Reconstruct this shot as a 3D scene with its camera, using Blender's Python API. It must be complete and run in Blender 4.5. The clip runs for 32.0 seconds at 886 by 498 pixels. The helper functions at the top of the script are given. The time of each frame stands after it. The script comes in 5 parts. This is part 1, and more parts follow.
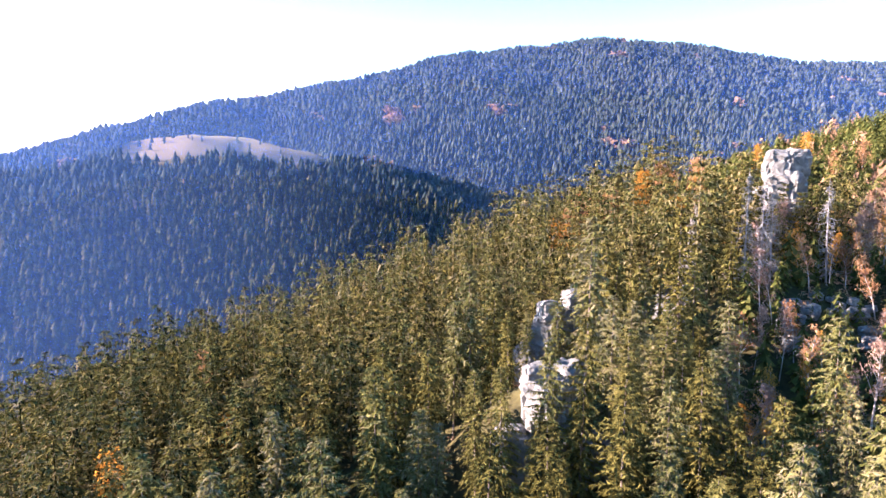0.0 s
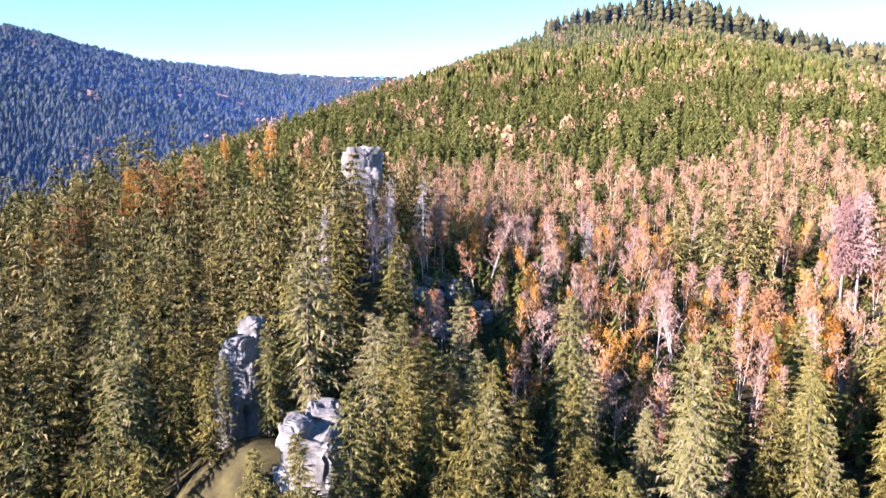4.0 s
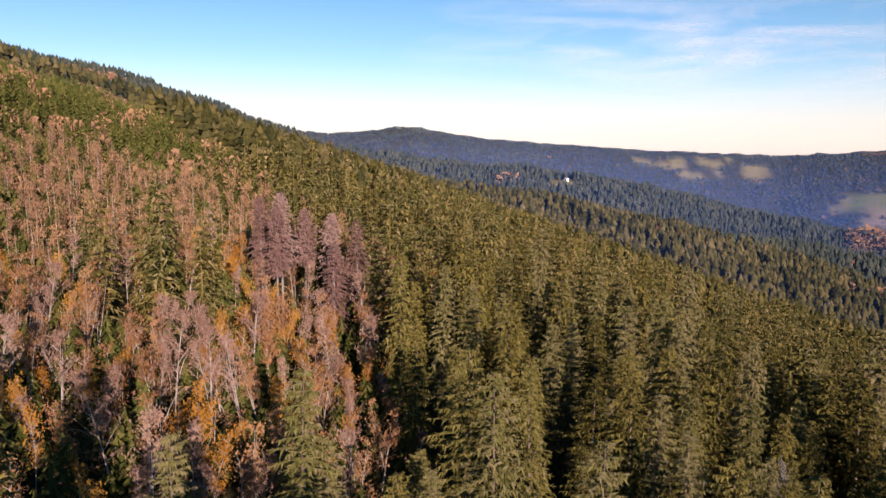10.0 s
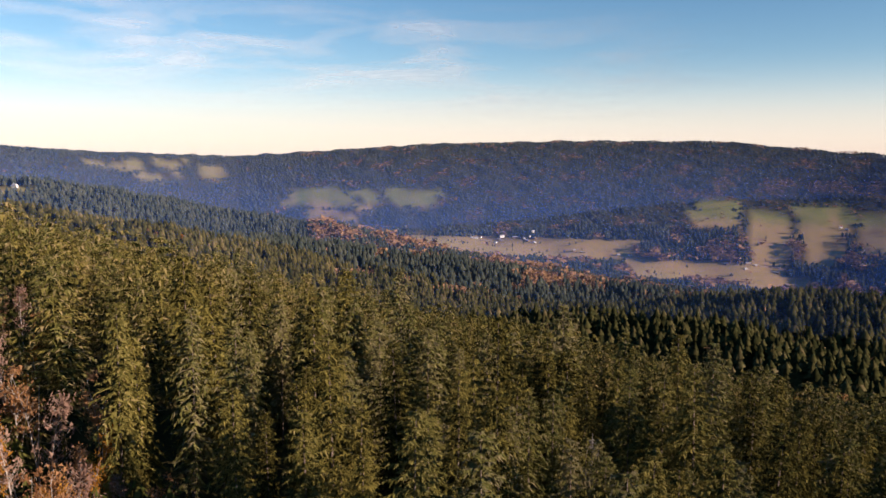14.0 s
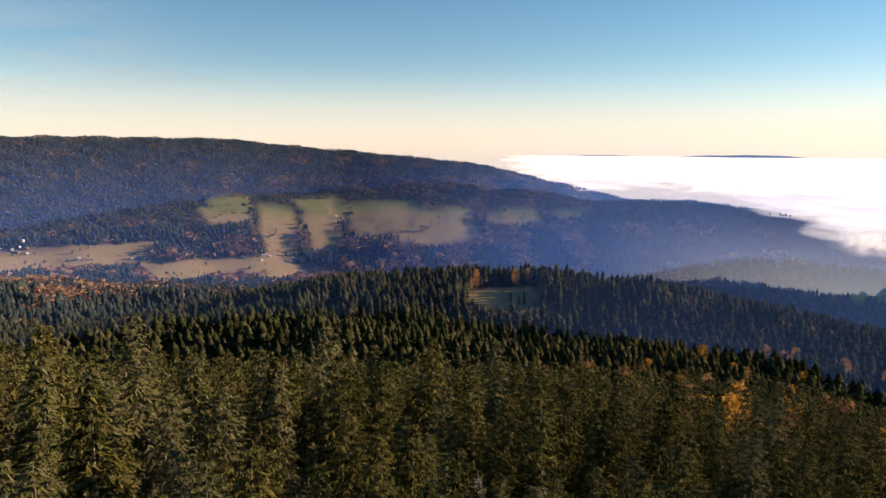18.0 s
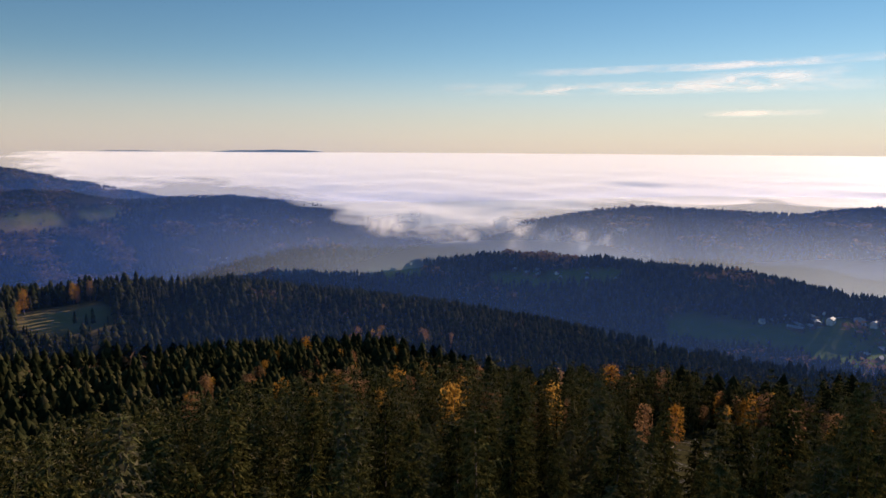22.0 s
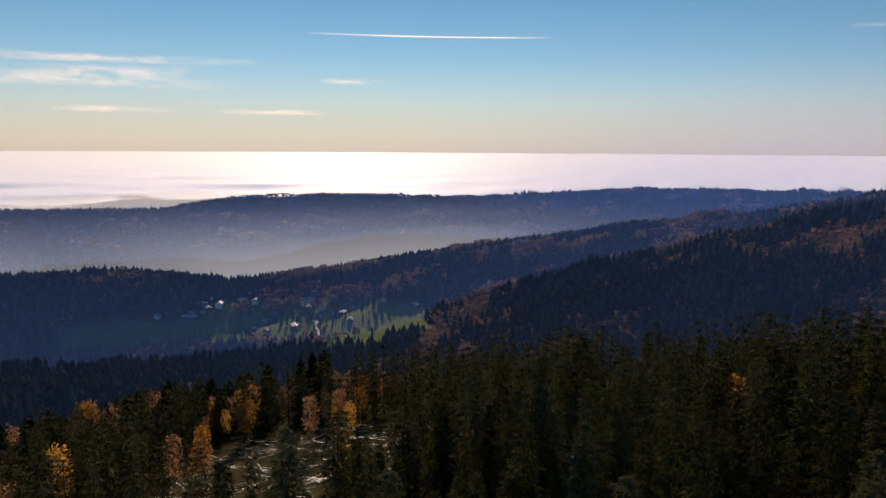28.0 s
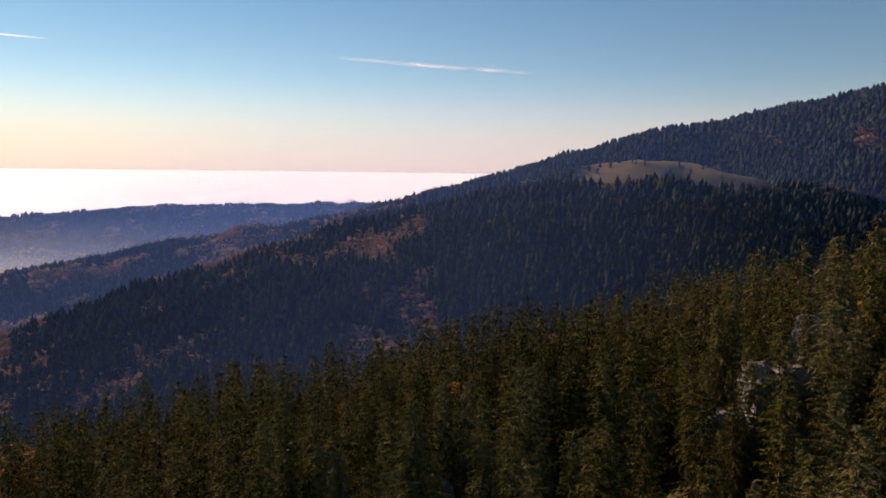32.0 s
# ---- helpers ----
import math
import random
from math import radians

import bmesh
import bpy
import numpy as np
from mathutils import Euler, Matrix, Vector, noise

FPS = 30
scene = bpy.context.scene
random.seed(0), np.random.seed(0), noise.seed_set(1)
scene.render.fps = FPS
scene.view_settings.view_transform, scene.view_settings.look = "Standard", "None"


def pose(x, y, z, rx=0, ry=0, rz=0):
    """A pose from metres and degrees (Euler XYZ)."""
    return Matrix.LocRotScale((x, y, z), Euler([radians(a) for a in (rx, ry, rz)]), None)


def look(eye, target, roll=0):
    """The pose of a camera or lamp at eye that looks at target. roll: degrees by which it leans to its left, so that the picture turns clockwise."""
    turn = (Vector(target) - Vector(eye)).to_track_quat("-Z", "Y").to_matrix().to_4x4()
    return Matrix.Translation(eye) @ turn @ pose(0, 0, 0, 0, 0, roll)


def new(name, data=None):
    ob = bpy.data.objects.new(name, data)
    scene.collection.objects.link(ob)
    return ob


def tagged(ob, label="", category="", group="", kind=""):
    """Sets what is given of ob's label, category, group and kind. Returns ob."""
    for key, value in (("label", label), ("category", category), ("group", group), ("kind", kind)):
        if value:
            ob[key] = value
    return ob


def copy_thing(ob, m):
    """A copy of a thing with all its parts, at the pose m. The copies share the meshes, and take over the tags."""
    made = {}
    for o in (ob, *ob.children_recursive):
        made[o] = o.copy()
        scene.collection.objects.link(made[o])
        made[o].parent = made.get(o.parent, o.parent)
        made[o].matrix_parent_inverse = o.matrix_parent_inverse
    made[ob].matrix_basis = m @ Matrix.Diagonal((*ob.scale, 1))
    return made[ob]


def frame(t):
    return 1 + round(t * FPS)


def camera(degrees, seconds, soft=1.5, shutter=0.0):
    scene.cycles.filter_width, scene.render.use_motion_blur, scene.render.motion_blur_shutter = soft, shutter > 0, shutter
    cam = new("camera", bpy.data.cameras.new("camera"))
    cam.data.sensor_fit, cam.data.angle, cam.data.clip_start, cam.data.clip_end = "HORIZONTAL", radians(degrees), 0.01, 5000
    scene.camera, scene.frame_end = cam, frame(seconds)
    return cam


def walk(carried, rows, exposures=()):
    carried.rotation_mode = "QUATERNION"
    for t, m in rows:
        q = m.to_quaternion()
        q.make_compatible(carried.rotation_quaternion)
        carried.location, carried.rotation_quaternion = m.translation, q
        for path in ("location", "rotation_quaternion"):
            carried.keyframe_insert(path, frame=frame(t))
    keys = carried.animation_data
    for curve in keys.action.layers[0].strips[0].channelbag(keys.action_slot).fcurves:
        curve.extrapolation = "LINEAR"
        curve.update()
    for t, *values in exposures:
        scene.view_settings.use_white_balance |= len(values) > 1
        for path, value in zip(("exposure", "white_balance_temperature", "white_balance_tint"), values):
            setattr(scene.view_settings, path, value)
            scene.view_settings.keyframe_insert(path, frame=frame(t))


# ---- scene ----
cam = camera(64.5, 32.0)
# seconds, eye, target, roll
PATH = [
    (0, (0.12, -5.69, -0.39), (2.30, 93.26, -14.70), 0.30),
    (0.5, (-4.59, -3.99, -0.32), (8.15, 94.17, -14.59), 0.29),
    (1, (-9.18, -1.44, -0.26), (14.41, 94.69, -14.53), 0.28),
    (1.5, (-13.50, 1.79, -0.22), (20.75, 94.65, -14.51), 0.28),
    (2, (-17.39, 5.51, -0.20), (26.89, 94.02, -14.53), 0.29),
    (2.5, (-20.76, 9.60, -0.19), (32.90, 92.76, -14.55), 0.29),
    (3, (-23.55, 13.95, -0.18), (38.70, 90.89, -14.57), 0.31),
    (3.5, (-25.76, 18.51, -0.18), (44.27, 88.43, -14.56), 0.32),
    (4, (-27.40, 23.20, -0.18), (49.59, 85.36, -14.65), 0.33),
    (4.5, (-28.50, 28.00, -0.18), (54.49, 81.86, -14.72), 0.34),
    (5, (-29.05, 32.85, -0.16), (59.01, 77.91, -14.79), 0.35),
    (5.5, (-29.10, 37.70, -0.13), (63.13, 73.48, -14.78), 0.37),
    (6, (-28.66, 42.52, -0.09), (66.71, 68.77, -14.84), 0.38),
    (6.5, (-27.75, 47.28, -0.04), (69.78, 63.69, -14.80), 0.40),
    (7, (-26.42, 51.93, 0.02), (72.28, 58.39, -14.65), 0.41),
    (7.5, (-24.69, 56.44, 0.08), (74.18, 52.94, -14.54), 0.42),
    (8, (-22.55, 60.78, 0.16), (75.44, 47.24, -14.48), 0.43),
    (8.5, (-20.04, 64.90, 0.23), (76.10, 41.61, -14.40), 0.43),
    (9, (-17.16, 68.76, 0.31), (76.42, 36.65, -14.26), 0.40),
    (9.5, (-13.94, 72.35, 0.38), (76.37, 31.91, -14.06), 0.36),
    (10, (-10.41, 75.62, 0.45), (75.80, 27.02, -13.88), 0.30),
    (10.5, (-6.60, 78.57, 0.51), (74.71, 22.13, -13.73), 0.23),
    (11, (-2.55, 81.15, 0.56), (73.15, 17.36, -13.62), 0.16),
    (11.5, (1.72, 83.36, 0.60), (71.20, 12.86, -13.56), 0.11),
    (12, (6.14, 85.16, 0.63), (68.88, 8.57, -13.44), 0.08),
    (12.5, (10.68, 86.52, 0.65), (66.10, 4.46, -13.35), 0.07),
    (13, (15.30, 87.40, 0.66), (62.84, 0.54, -13.35), 0.09),
    (13.5, (19.96, 87.79, 0.65), (59.17, -3.14, -13.28), 0.14),
    (14, (24.64, 87.71, 0.63), (55.45, -6.40, -13.27), 0.21),
    (14.5, (29.29, 87.17, 0.60), (51.42, -9.36, -13.25), 0.29),
    (15, (33.90, 86.18, 0.57), (47.09, -11.98, -13.26), 0.37),
    (15.5, (38.41, 84.74, 0.53), (42.97, -14.20, -13.27), 0.42),
    (16, (42.80, 82.85, 0.49), (38.19, -16.09, -13.34), 0.45),
    (16.5, (47.04, 80.50, 0.45), (33.26, -17.57, -13.40), 0.46),
    (17, (51.07, 77.71, 0.41), (28.83, -18.80, -13.46), 0.45),
    (17.5, (54.87, 74.50, 0.37), (25.96, -20.21, -13.53), 0.43),
    (18, (58.41, 70.92, 0.33), (22.97, -21.55, -13.64), 0.41),
    (18.5, (61.67, 67.00, 0.29), (19.02, -22.36, -13.75), 0.39),
    (19, (64.62, 62.78, 0.24), (14.85, -22.80, -13.83), 0.37),
    (19.5, (67.22, 58.33, 0.19), (10.66, -22.93, -13.87), 0.37),
    (20, (69.45, 53.68, 0.14), (6.46, -22.71, -13.93), 0.37),
    (20.5, (71.30, 48.92, 0.09), (2.35, -22.12, -14.01), 0.38),
    (21, (72.80, 44.08, 0.03), (-1.65, -21.17, -14.13), 0.38),
    (21.5, (73.91, 39.23, -0.03), (-5.53, -19.83, -14.23), 0.38),
    (22, (74.64, 34.44, -0.08), (-9.29, -18.02, -14.31), 0.36),
    (22.5, (75.00, 29.87, -0.14), (-12.88, -15.67, -14.44), 0.34),
    (23, (75.02, 25.74, -0.19), (-16.17, -12.71, -14.49), 0.31),
    (23.5, (74.83, 22.32, -0.24), (-18.96, -9.35, -14.42), 0.28),
    (24, (74.46, 19.50, -0.28), (-21.35, -5.46, -14.39), 0.26),
    (24.5, (73.86, 16.87, -0.32), (-23.50, -1.23, -14.29), 0.25),
    (25, (72.95, 14.19, -0.36), (-25.47, 3.15, -14.19), 0.24),
    (25.5, (71.72, 11.49, -0.40), (-27.23, 7.60, -14.30), 0.26),
    (26, (70.20, 8.87, -0.43), (-28.79, 11.66, -14.34), 0.29),
    (26.5, (68.39, 6.38, -0.45), (-30.19, 15.57, -14.47), 0.33),
    (27, (66.33, 3.95, -0.48), (-31.43, 19.51, -14.66), 0.34),
    (27.5, (63.99, 1.37, -0.51), (-32.44, 23.75, -14.70), 0.35),
    (28, (61.33, -1.58, -0.53), (-33.20, 27.78, -14.77), 0.34),
    (28.5, (58.32, -4.84, -0.55), (-33.71, 31.54, -14.95), 0.33),
    (29, (54.98, -8.18, -0.58), (-33.85, 35.35, -15.18), 0.32),
    (29.5, (51.35, -11.44, -0.60), (-33.60, 39.26, -15.25), 0.32),
    (30, (47.44, -14.49, -0.63), (-33.14, 43.08, -14.55), 0.32),
    (30.5, (43.29, -17.28, -0.65), (-32.28, 47.02, -13.11), 0.35),
    (31, (38.93, -19.75, -0.67), (-30.95, 50.87, -12.02), 0.42),
    (31.5, (34.41, -21.84, -0.69), (-29.15, 54.55, -11.83), 0.55),
    (32, (29.82, -23.47, -0.70), (-26.72, 58.22, -12.10), 0.73),
]
EXPOSURES = [(0, 3.45, 6500, 32), (3, 2.85, 6100, 36), (6, 2.65, 5500, 20), (7, 2.15, 6100, 42), (8, 1.65, 7000, 50), (9, 1.15, 7100, 40), (11, 0.95, 6900, 28), (13, 0.9, 7100, 26), (16, 1.2, 7800, 26), (19, 0.85, 7700, 20), (22, 0.35, 7200, 22), (23, 0.4, 7200, 24), (24, 0.15, 7200, 22), (25, 0.05, 7200, 22), (28, 0.15, 7300, 22), (30, 0.4, 7800, 24), (31, 0.8, 8300, 40), (32, 0.7, 8600, 30)]
walk(cam, [(t, look(eye, target, roll)) for t, eye, target, roll in PATH], EXPOSURES)

# ---- light ----
SUN_BEARING, SUN_HEIGHT = 280.0, 16.0
world = bpy.data.worlds.new("sky")
scene.world = world
world.use_nodes = True
wt = world.node_tree
wt.nodes.clear()
sky = wt.nodes.new("ShaderNodeTexSky")
sky.sky_type, sky.sun_disc = "NISHITA", False
sky.sun_elevation, sky.sun_rotation = radians(SUN_HEIGHT), radians(SUN_BEARING)
sky.altitude, sky.air_density, sky.dust_density, sky.ozone_density = 900, 0.9, 0.0, 2.0
back = wt.nodes.new("ShaderNodeBackground")
back.inputs["Strength"].default_value = 0.075
out = wt.nodes.new("ShaderNodeOutputWorld")
hsv = wt.nodes.new("ShaderNodeHueSaturation")
hsv.inputs["Saturation"].default_value = 1.28
hsv.inputs["Hue"].default_value = 0.491
wt.links.new(sky.outputs[0], hsv.inputs["Color"])
low = wt.nodes.new("ShaderNodeMix")
low.data_type = "RGBA"
low.inputs[7].default_value = (6.35, 6.2, 5.95, 1)
tc_ = wt.nodes.new("ShaderNodeTexCoord")
sep = wt.nodes.new("ShaderNodeSeparateXYZ")
mr = wt.nodes.new("ShaderNodeMapRange")
mr.interpolation_type = "SMOOTHERSTEP"
mr.inputs[1].default_value, mr.inputs[2].default_value, mr.inputs[3].default_value, mr.inputs[4].default_value = -0.02, 0.14, 0.68, 0.0
wt.links.new(tc_.outputs["Generated"], sep.inputs[0])
wt.links.new(sep.outputs[2], mr.inputs[0])
wt.links.new(mr.outputs[0], low.inputs[0])
wt.links.new(hsv.outputs[0], low.inputs[6])
wt.links.new(low.outputs[2], back.inputs["Color"])
wt.links.new(back.outputs[0], out.inputs["Surface"])
sun = new("sun", bpy.data.lights.new("sun", "SUN"))
sun.data.energy, sun.data.angle, sun.data.color = 5.0, radians(0.55), (1.0, 0.88, 0.72)
sb, sh = radians(SUN_BEARING), radians(SUN_HEIGHT)
sun.matrix_world = look((math.sin(sb) * math.cos(sh) * 900, math.cos(sb) * math.cos(sh) * 900, math.sin(sh) * 900), (0, 0, 0))

# ---- materials ----


def material(name):
    m = bpy.data.materials.new(name)
    m.use_nodes = True
    t = m.node_tree
    t.nodes.clear()
    return m, t, t.nodes.new("ShaderNodeOutputMaterial")


def node(t, kind, values=(), **props):
    n = t.nodes.new(kind)
    for key, value in props.items():
        setattr(n, key, value)
    for key, value in values:
        if hasattr(value, "is_output"):
            t.links.new(value, n.inputs[key])
        else:
            n.inputs[key].default_value = value
    return n


def ramp(t, fac, stops):
    n = t.nodes.new("ShaderNodeValToRGB")
    t.links.new(fac, n.inputs[0])
    while len(n.color_ramp.elements) < len(stops):
        n.color_ramp.elements.new(0.5)
    for el, (at, rgb) in zip(n.color_ramp.elements, stops):
        el.position, el.color = at, (*rgb, 1)
    return n.outputs[0]


def noise_of(t, scale, detail=4.0, rough=0.6, coord=None):
    tc = node(t, "ShaderNodeTexCoord")
    n = node(t, "ShaderNodeTexNoise", [("Vector", coord or tc.outputs["Object"]), ("Scale", scale), ("Detail", detail), ("Roughness", rough)])
    return n.outputs["Fac"]


def foliage(name, stops, grain=0.8, glow=0.25, island=False, patch=0.0, sprig=0.0, cool=None):
    """Needles or leaves: colour by tree and by clump, a part of the light shining through."""
    m, t, o = material(name)
    if island:
        rnd = node(t, "ShaderNodeNewGeometry").outputs["Random Per Island"]
    else:
        rnd = node(t, "ShaderNodeObjectInfo").outputs["Random"]
    fine = noise_of(t, grain)
    mix = node(t, "ShaderNodeMath", [(0, rnd), (1, 0.55)], operation="MULTIPLY").outputs[0]
    add = node(t, "ShaderNodeMath", [(0, fine), (1, 0.75), (2, mix)], operation="MULTIPLY_ADD").outputs[0]
    if sprig:
        isle = node(t, "ShaderNodeNewGeometry").outputs["Random Per Island"]
        add = node(t, "ShaderNodeMath", [(0, isle), (1, sprig), (2, add)], operation="MULTIPLY_ADD").outputs[0]
        add = node(t, "ShaderNodeMath", [(0, add), (1, sprig * 0.5)], operation="SUBTRACT").outputs[0]
    if patch:
        geo = node(t, "ShaderNodeNewGeometry").outputs["Position"]
        broad = noise_of(t, patch, 2.0, 0.5, geo)
        add = node(t, "ShaderNodeMath", [(0, broad), (1, 0.5), (2, add)], operation="MULTIPLY_ADD").outputs[0]
        add = node(t, "ShaderNodeMath", [(0, add), (1, 0.25)], operation="SUBTRACT").outputs[0]
    col = ramp(t, add, stops)
    if cool:
        who = node(t, "ShaderNodeObjectInfo").outputs["Random"] if not island else noise_of(t, 0.11, 1.0, 0.5, node(t, "ShaderNodeNewGeometry").outputs["Position"])
        k = node(t, "ShaderNodeMapRange", [("Value", who), ("From Min", 0.42), ("From Max", 0.62)]).outputs[0]
        col = node(t, "ShaderNodeMix", [("Factor", k), (6, col), (7, ramp(t, add, cool))], data_type="RGBA").outputs[2]
    d = node(t, "ShaderNodeBsdfDiffuse", [("Color", col), ("Roughness", 0.6)])
    s = node(t, "ShaderNodeBsdfTranslucent", [("Color", col)])
    x = node(t, "ShaderNodeMixShader", [(0, glow), (1, d.outputs[0]), (2, s.outputs[0])])
    t.links.new(x.outputs[0], o.inputs["Surface"])
    return m


def solid(name, stops, scale=2.0, rough=0.85, bump=0.3, detail=6.0, metal=0.0, coord="Object"):
    """An opaque surface with two-scale colour and relief."""
    m, t, o = material(name)
    tc = node(t, "ShaderNodeTexCoord").outputs[coord]
    a = noise_of(t, scale, detail, 0.65, tc)
    b = noise_of(t, scale * 0.17, 2.0, 0.5, tc)
    f = node(t, "ShaderNodeMath", [(0, a), (1, 0.6), (2, node(t, "ShaderNodeMath", [(0, b), (1, 0.4)], operation="MULTIPLY").outputs[0])], operation="MULTIPLY_ADD")
    col = ramp(t, f.outputs[0], stops)
    bp = node(t, "ShaderNodeBump", [("Height", a), ("Strength", bump), ("Distance", 0.3)])
    p = node(t, "ShaderNodeBsdfPrincipled", [("Base Color", col), ("Roughness", rough), ("Metallic", metal), ("Normal", bp.outputs[0])])
    t.links.new(p.outputs[0], o.inputs["Surface"])
    return m


NEEDLE_OLD = [(0.25, (0.014, 0.014, 0.006)), (0.45, (0.055, 0.05, 0.014)), (0.66, (0.115, 0.1, 0.028)), (0.88, (0.175, 0.143, 0.046)), (1.0, (0.225, 0.175, 0.09))]
NEEDLE_GREEN = [(0.25, (0.01, 0.014, 0.005)), (0.45, (0.044, 0.047, 0.014)), (0.66, (0.09, 0.09, 0.028)), (0.88, (0.14, 0.13, 0.05)), (1.0, (0.165, 0.14, 0.08))]
# Dark needles of the level wood, deepened further for shade on backlit trees.
NEEDLE_DARK_SHADED = [(0.25, (0.01, 0.014, 0.007)), (0.45, (0.024, 0.027, 0.012)), (0.66, (0.045, 0.047, 0.019)), (0.88, (0.072, 0.066, 0.029)), (1.0, (0.1, 0.082, 0.045))]
M_DARK = foliage("dark_shaded_needles", NEEDLE_DARK_SHADED, 0.3, 0.06, island=True, patch=0.01)
# Lit copy of NEEDLE_OLD: front light put into the nearest spruces' colour.
NEEDLE_LIT = [(at_, tuple(1.12 * c for c in rgb)) for at_, rgb in NEEDLE_OLD]
M_SPRUCE = foliage("spruce_needles", NEEDLE_LIT, 1.1, 0.1, sprig=0.5, cool=NEEDLE_GREEN)
# Self-shade that the plain cones lack is put into this needle colour.
NEEDLE_SLOPE_SHADED = [(0.25, (0.01, 0.012, 0.005)), (0.45, (0.036, 0.035, 0.012)), (0.66, (0.07, 0.064, 0.022)), (0.88, (0.105, 0.088, 0.034)), (1.0, (0.135, 0.105, 0.055))]
M_SLOPE = foliage("slope_shaded_needles", NEEDLE_SLOPE_SHADED, 0.35, 0.08, island=True, patch=0.012, cool=NEEDLE_DARK_SHADED)
M_WOOD = foliage("spruce_wood_needles", NEEDLE_OLD, 0.5, 0.1, island=True, sprig=0.3, patch=0.012, cool=NEEDLE_GREEN)
# Blue cast of distance haze painted into the needles of the far woods.
M_FAR = foliage("far_hazed_needles", [(0.2, (0.016, 0.024, 0.022)), (0.55, (0.034, 0.046, 0.038)), (0.9, (0.064, 0.072, 0.054))], 0.08, 0.06, island=True, patch=0.004)
M_YOUNG = foliage("young_needles", [(0.2, (0.022, 0.03, 0.009)), (0.6, (0.064, 0.074, 0.02)), (0.9, (0.115, 0.112, 0.035))], 0.8, 0.25, island=True)
M_DEADNEEDLE = foliage("withered_needles", [(0.2, (0.09, 0.052, 0.048)), (0.6, (0.17, 0.105, 0.095)), (0.9, (0.24, 0.165, 0.15))], 0.9, 0.15)
M_GOLD = foliage("gold_leaves", [(0.2, (0.24, 0.1, 0.018)), (0.6, (0.4, 0.19, 0.035)), (0.9, (0.48, 0.27, 0.06))], 1.2, 0.5, sprig=0.3)
M_RUST = foliage("rust_leaves", [(0.2, (0.16, 0.072, 0.036)), (0.6, (0.28, 0.145, 0.07)), (0.9, (0.37, 0.21, 0.11))], 1.2, 0.4, sprig=0.3)
M_BARE = foliage("bare_twigs", [(0.2, (0.14, 0.085, 0.068)), (0.6, (0.24, 0.15, 0.118)), (0.9, (0.31, 0.21, 0.165))], 1.2, 0.3, sprig=0.3)
M_AUTUMN = foliage("autumn_wood_leaves", [(0.15, (0.085, 0.045, 0.035)), (0.5, (0.19, 0.112, 0.072)), (0.8, (0.29, 0.175, 0.105)), (1.0, (0.35, 0.21, 0.1))], 0.3, 0.14, island=True, patch=0.01)
M_BARK = solid("spruce_bark", [(0.2, (0.06, 0.045, 0.038)), (0.8, (0.17, 0.13, 0.11))], 5.0)
M_BIRCH = solid("birch_bark", [(0.25, (0.07, 0.055, 0.05)), (0.45, (0.26, 0.23, 0.21)), (0.8, (0.46, 0.43, 0.4))], 6.0)
M_GREY = solid("silver_dead_wood", [(0.2, (0.11, 0.1, 0.098)), (0.8, (0.25, 0.23, 0.22))], 5.0)
M_ROCK = solid("granite", [(0.3, (0.035, 0.035, 0.033)), (0.43, (0.085, 0.083, 0.08)), (0.57, (0.145, 0.14, 0.134)), (0.8, (0.22, 0.21, 0.2))], 0.8, 0.9, 0.9, 10.0)
M_LOG = solid("peeled_logs", [(0.2, (0.08, 0.056, 0.037)), (0.8, (0.27, 0.2, 0.14))], 3.0, 0.4)
# ---- the lie of the land ----
CX, CY = 23.0, 32.0          # middle of the drone's circle; the drone flies at z = 0
TREE = 21.0                  # wood height that the skylines carry


def smax(a, b, k):
    """Smooth maximum with a rounding of k metres."""
    h = np.clip(0.5 + 0.5 * (a - b) / k, 0, 1)
    return b + (a - b) * h + k * h * (1 - h)


def waves(x, y, size, seed):
    """Cheap rolling noise in about -1..1."""
    r = np.random.RandomState(seed)
    out = 0.0
    for n in range(6):
        a, s, p = r.uniform(0, 2 * math.pi), size * r.uniform(0.6, 1.6), r.uniform(0, 6.28)
        out = out + np.sin((x * math.cos(a) + y * math.sin(a)) / s * 2 * math.pi + p)
    return out / 3.2


def crest(points):
    """A crest line of (bearing, distance, rise in degrees of its tree tops) as places."""
    return [(CX + d * math.sin(radians(a)), CY + d * math.cos(radians(a)), d * math.tan(radians(e)) - (TREE if d < 2700 else 9.0)) for a, d, e in points]


def ridge(x, y, points, slope, blunt):
    """Height of a ridge along its crest line with even flanks and a rounded top."""
    best = np.full(np.shape(x), -9e3)
    for (ax, ay, az), (bx, by, bz) in zip(points, points[1:]):
        dx, dy = bx - ax, by - ay
        f = np.clip(((x - ax) * dx + (y - ay) * dy) / (dx * dx + dy * dy), 0, 1)
        far = np.hypot(x - ax - f * dx, y - ay - f * dy)
        z = az + f * (bz - az) - slope * (np.sqrt(far * far + blunt * blunt) - blunt)
        best = np.maximum(best, z)
    return best


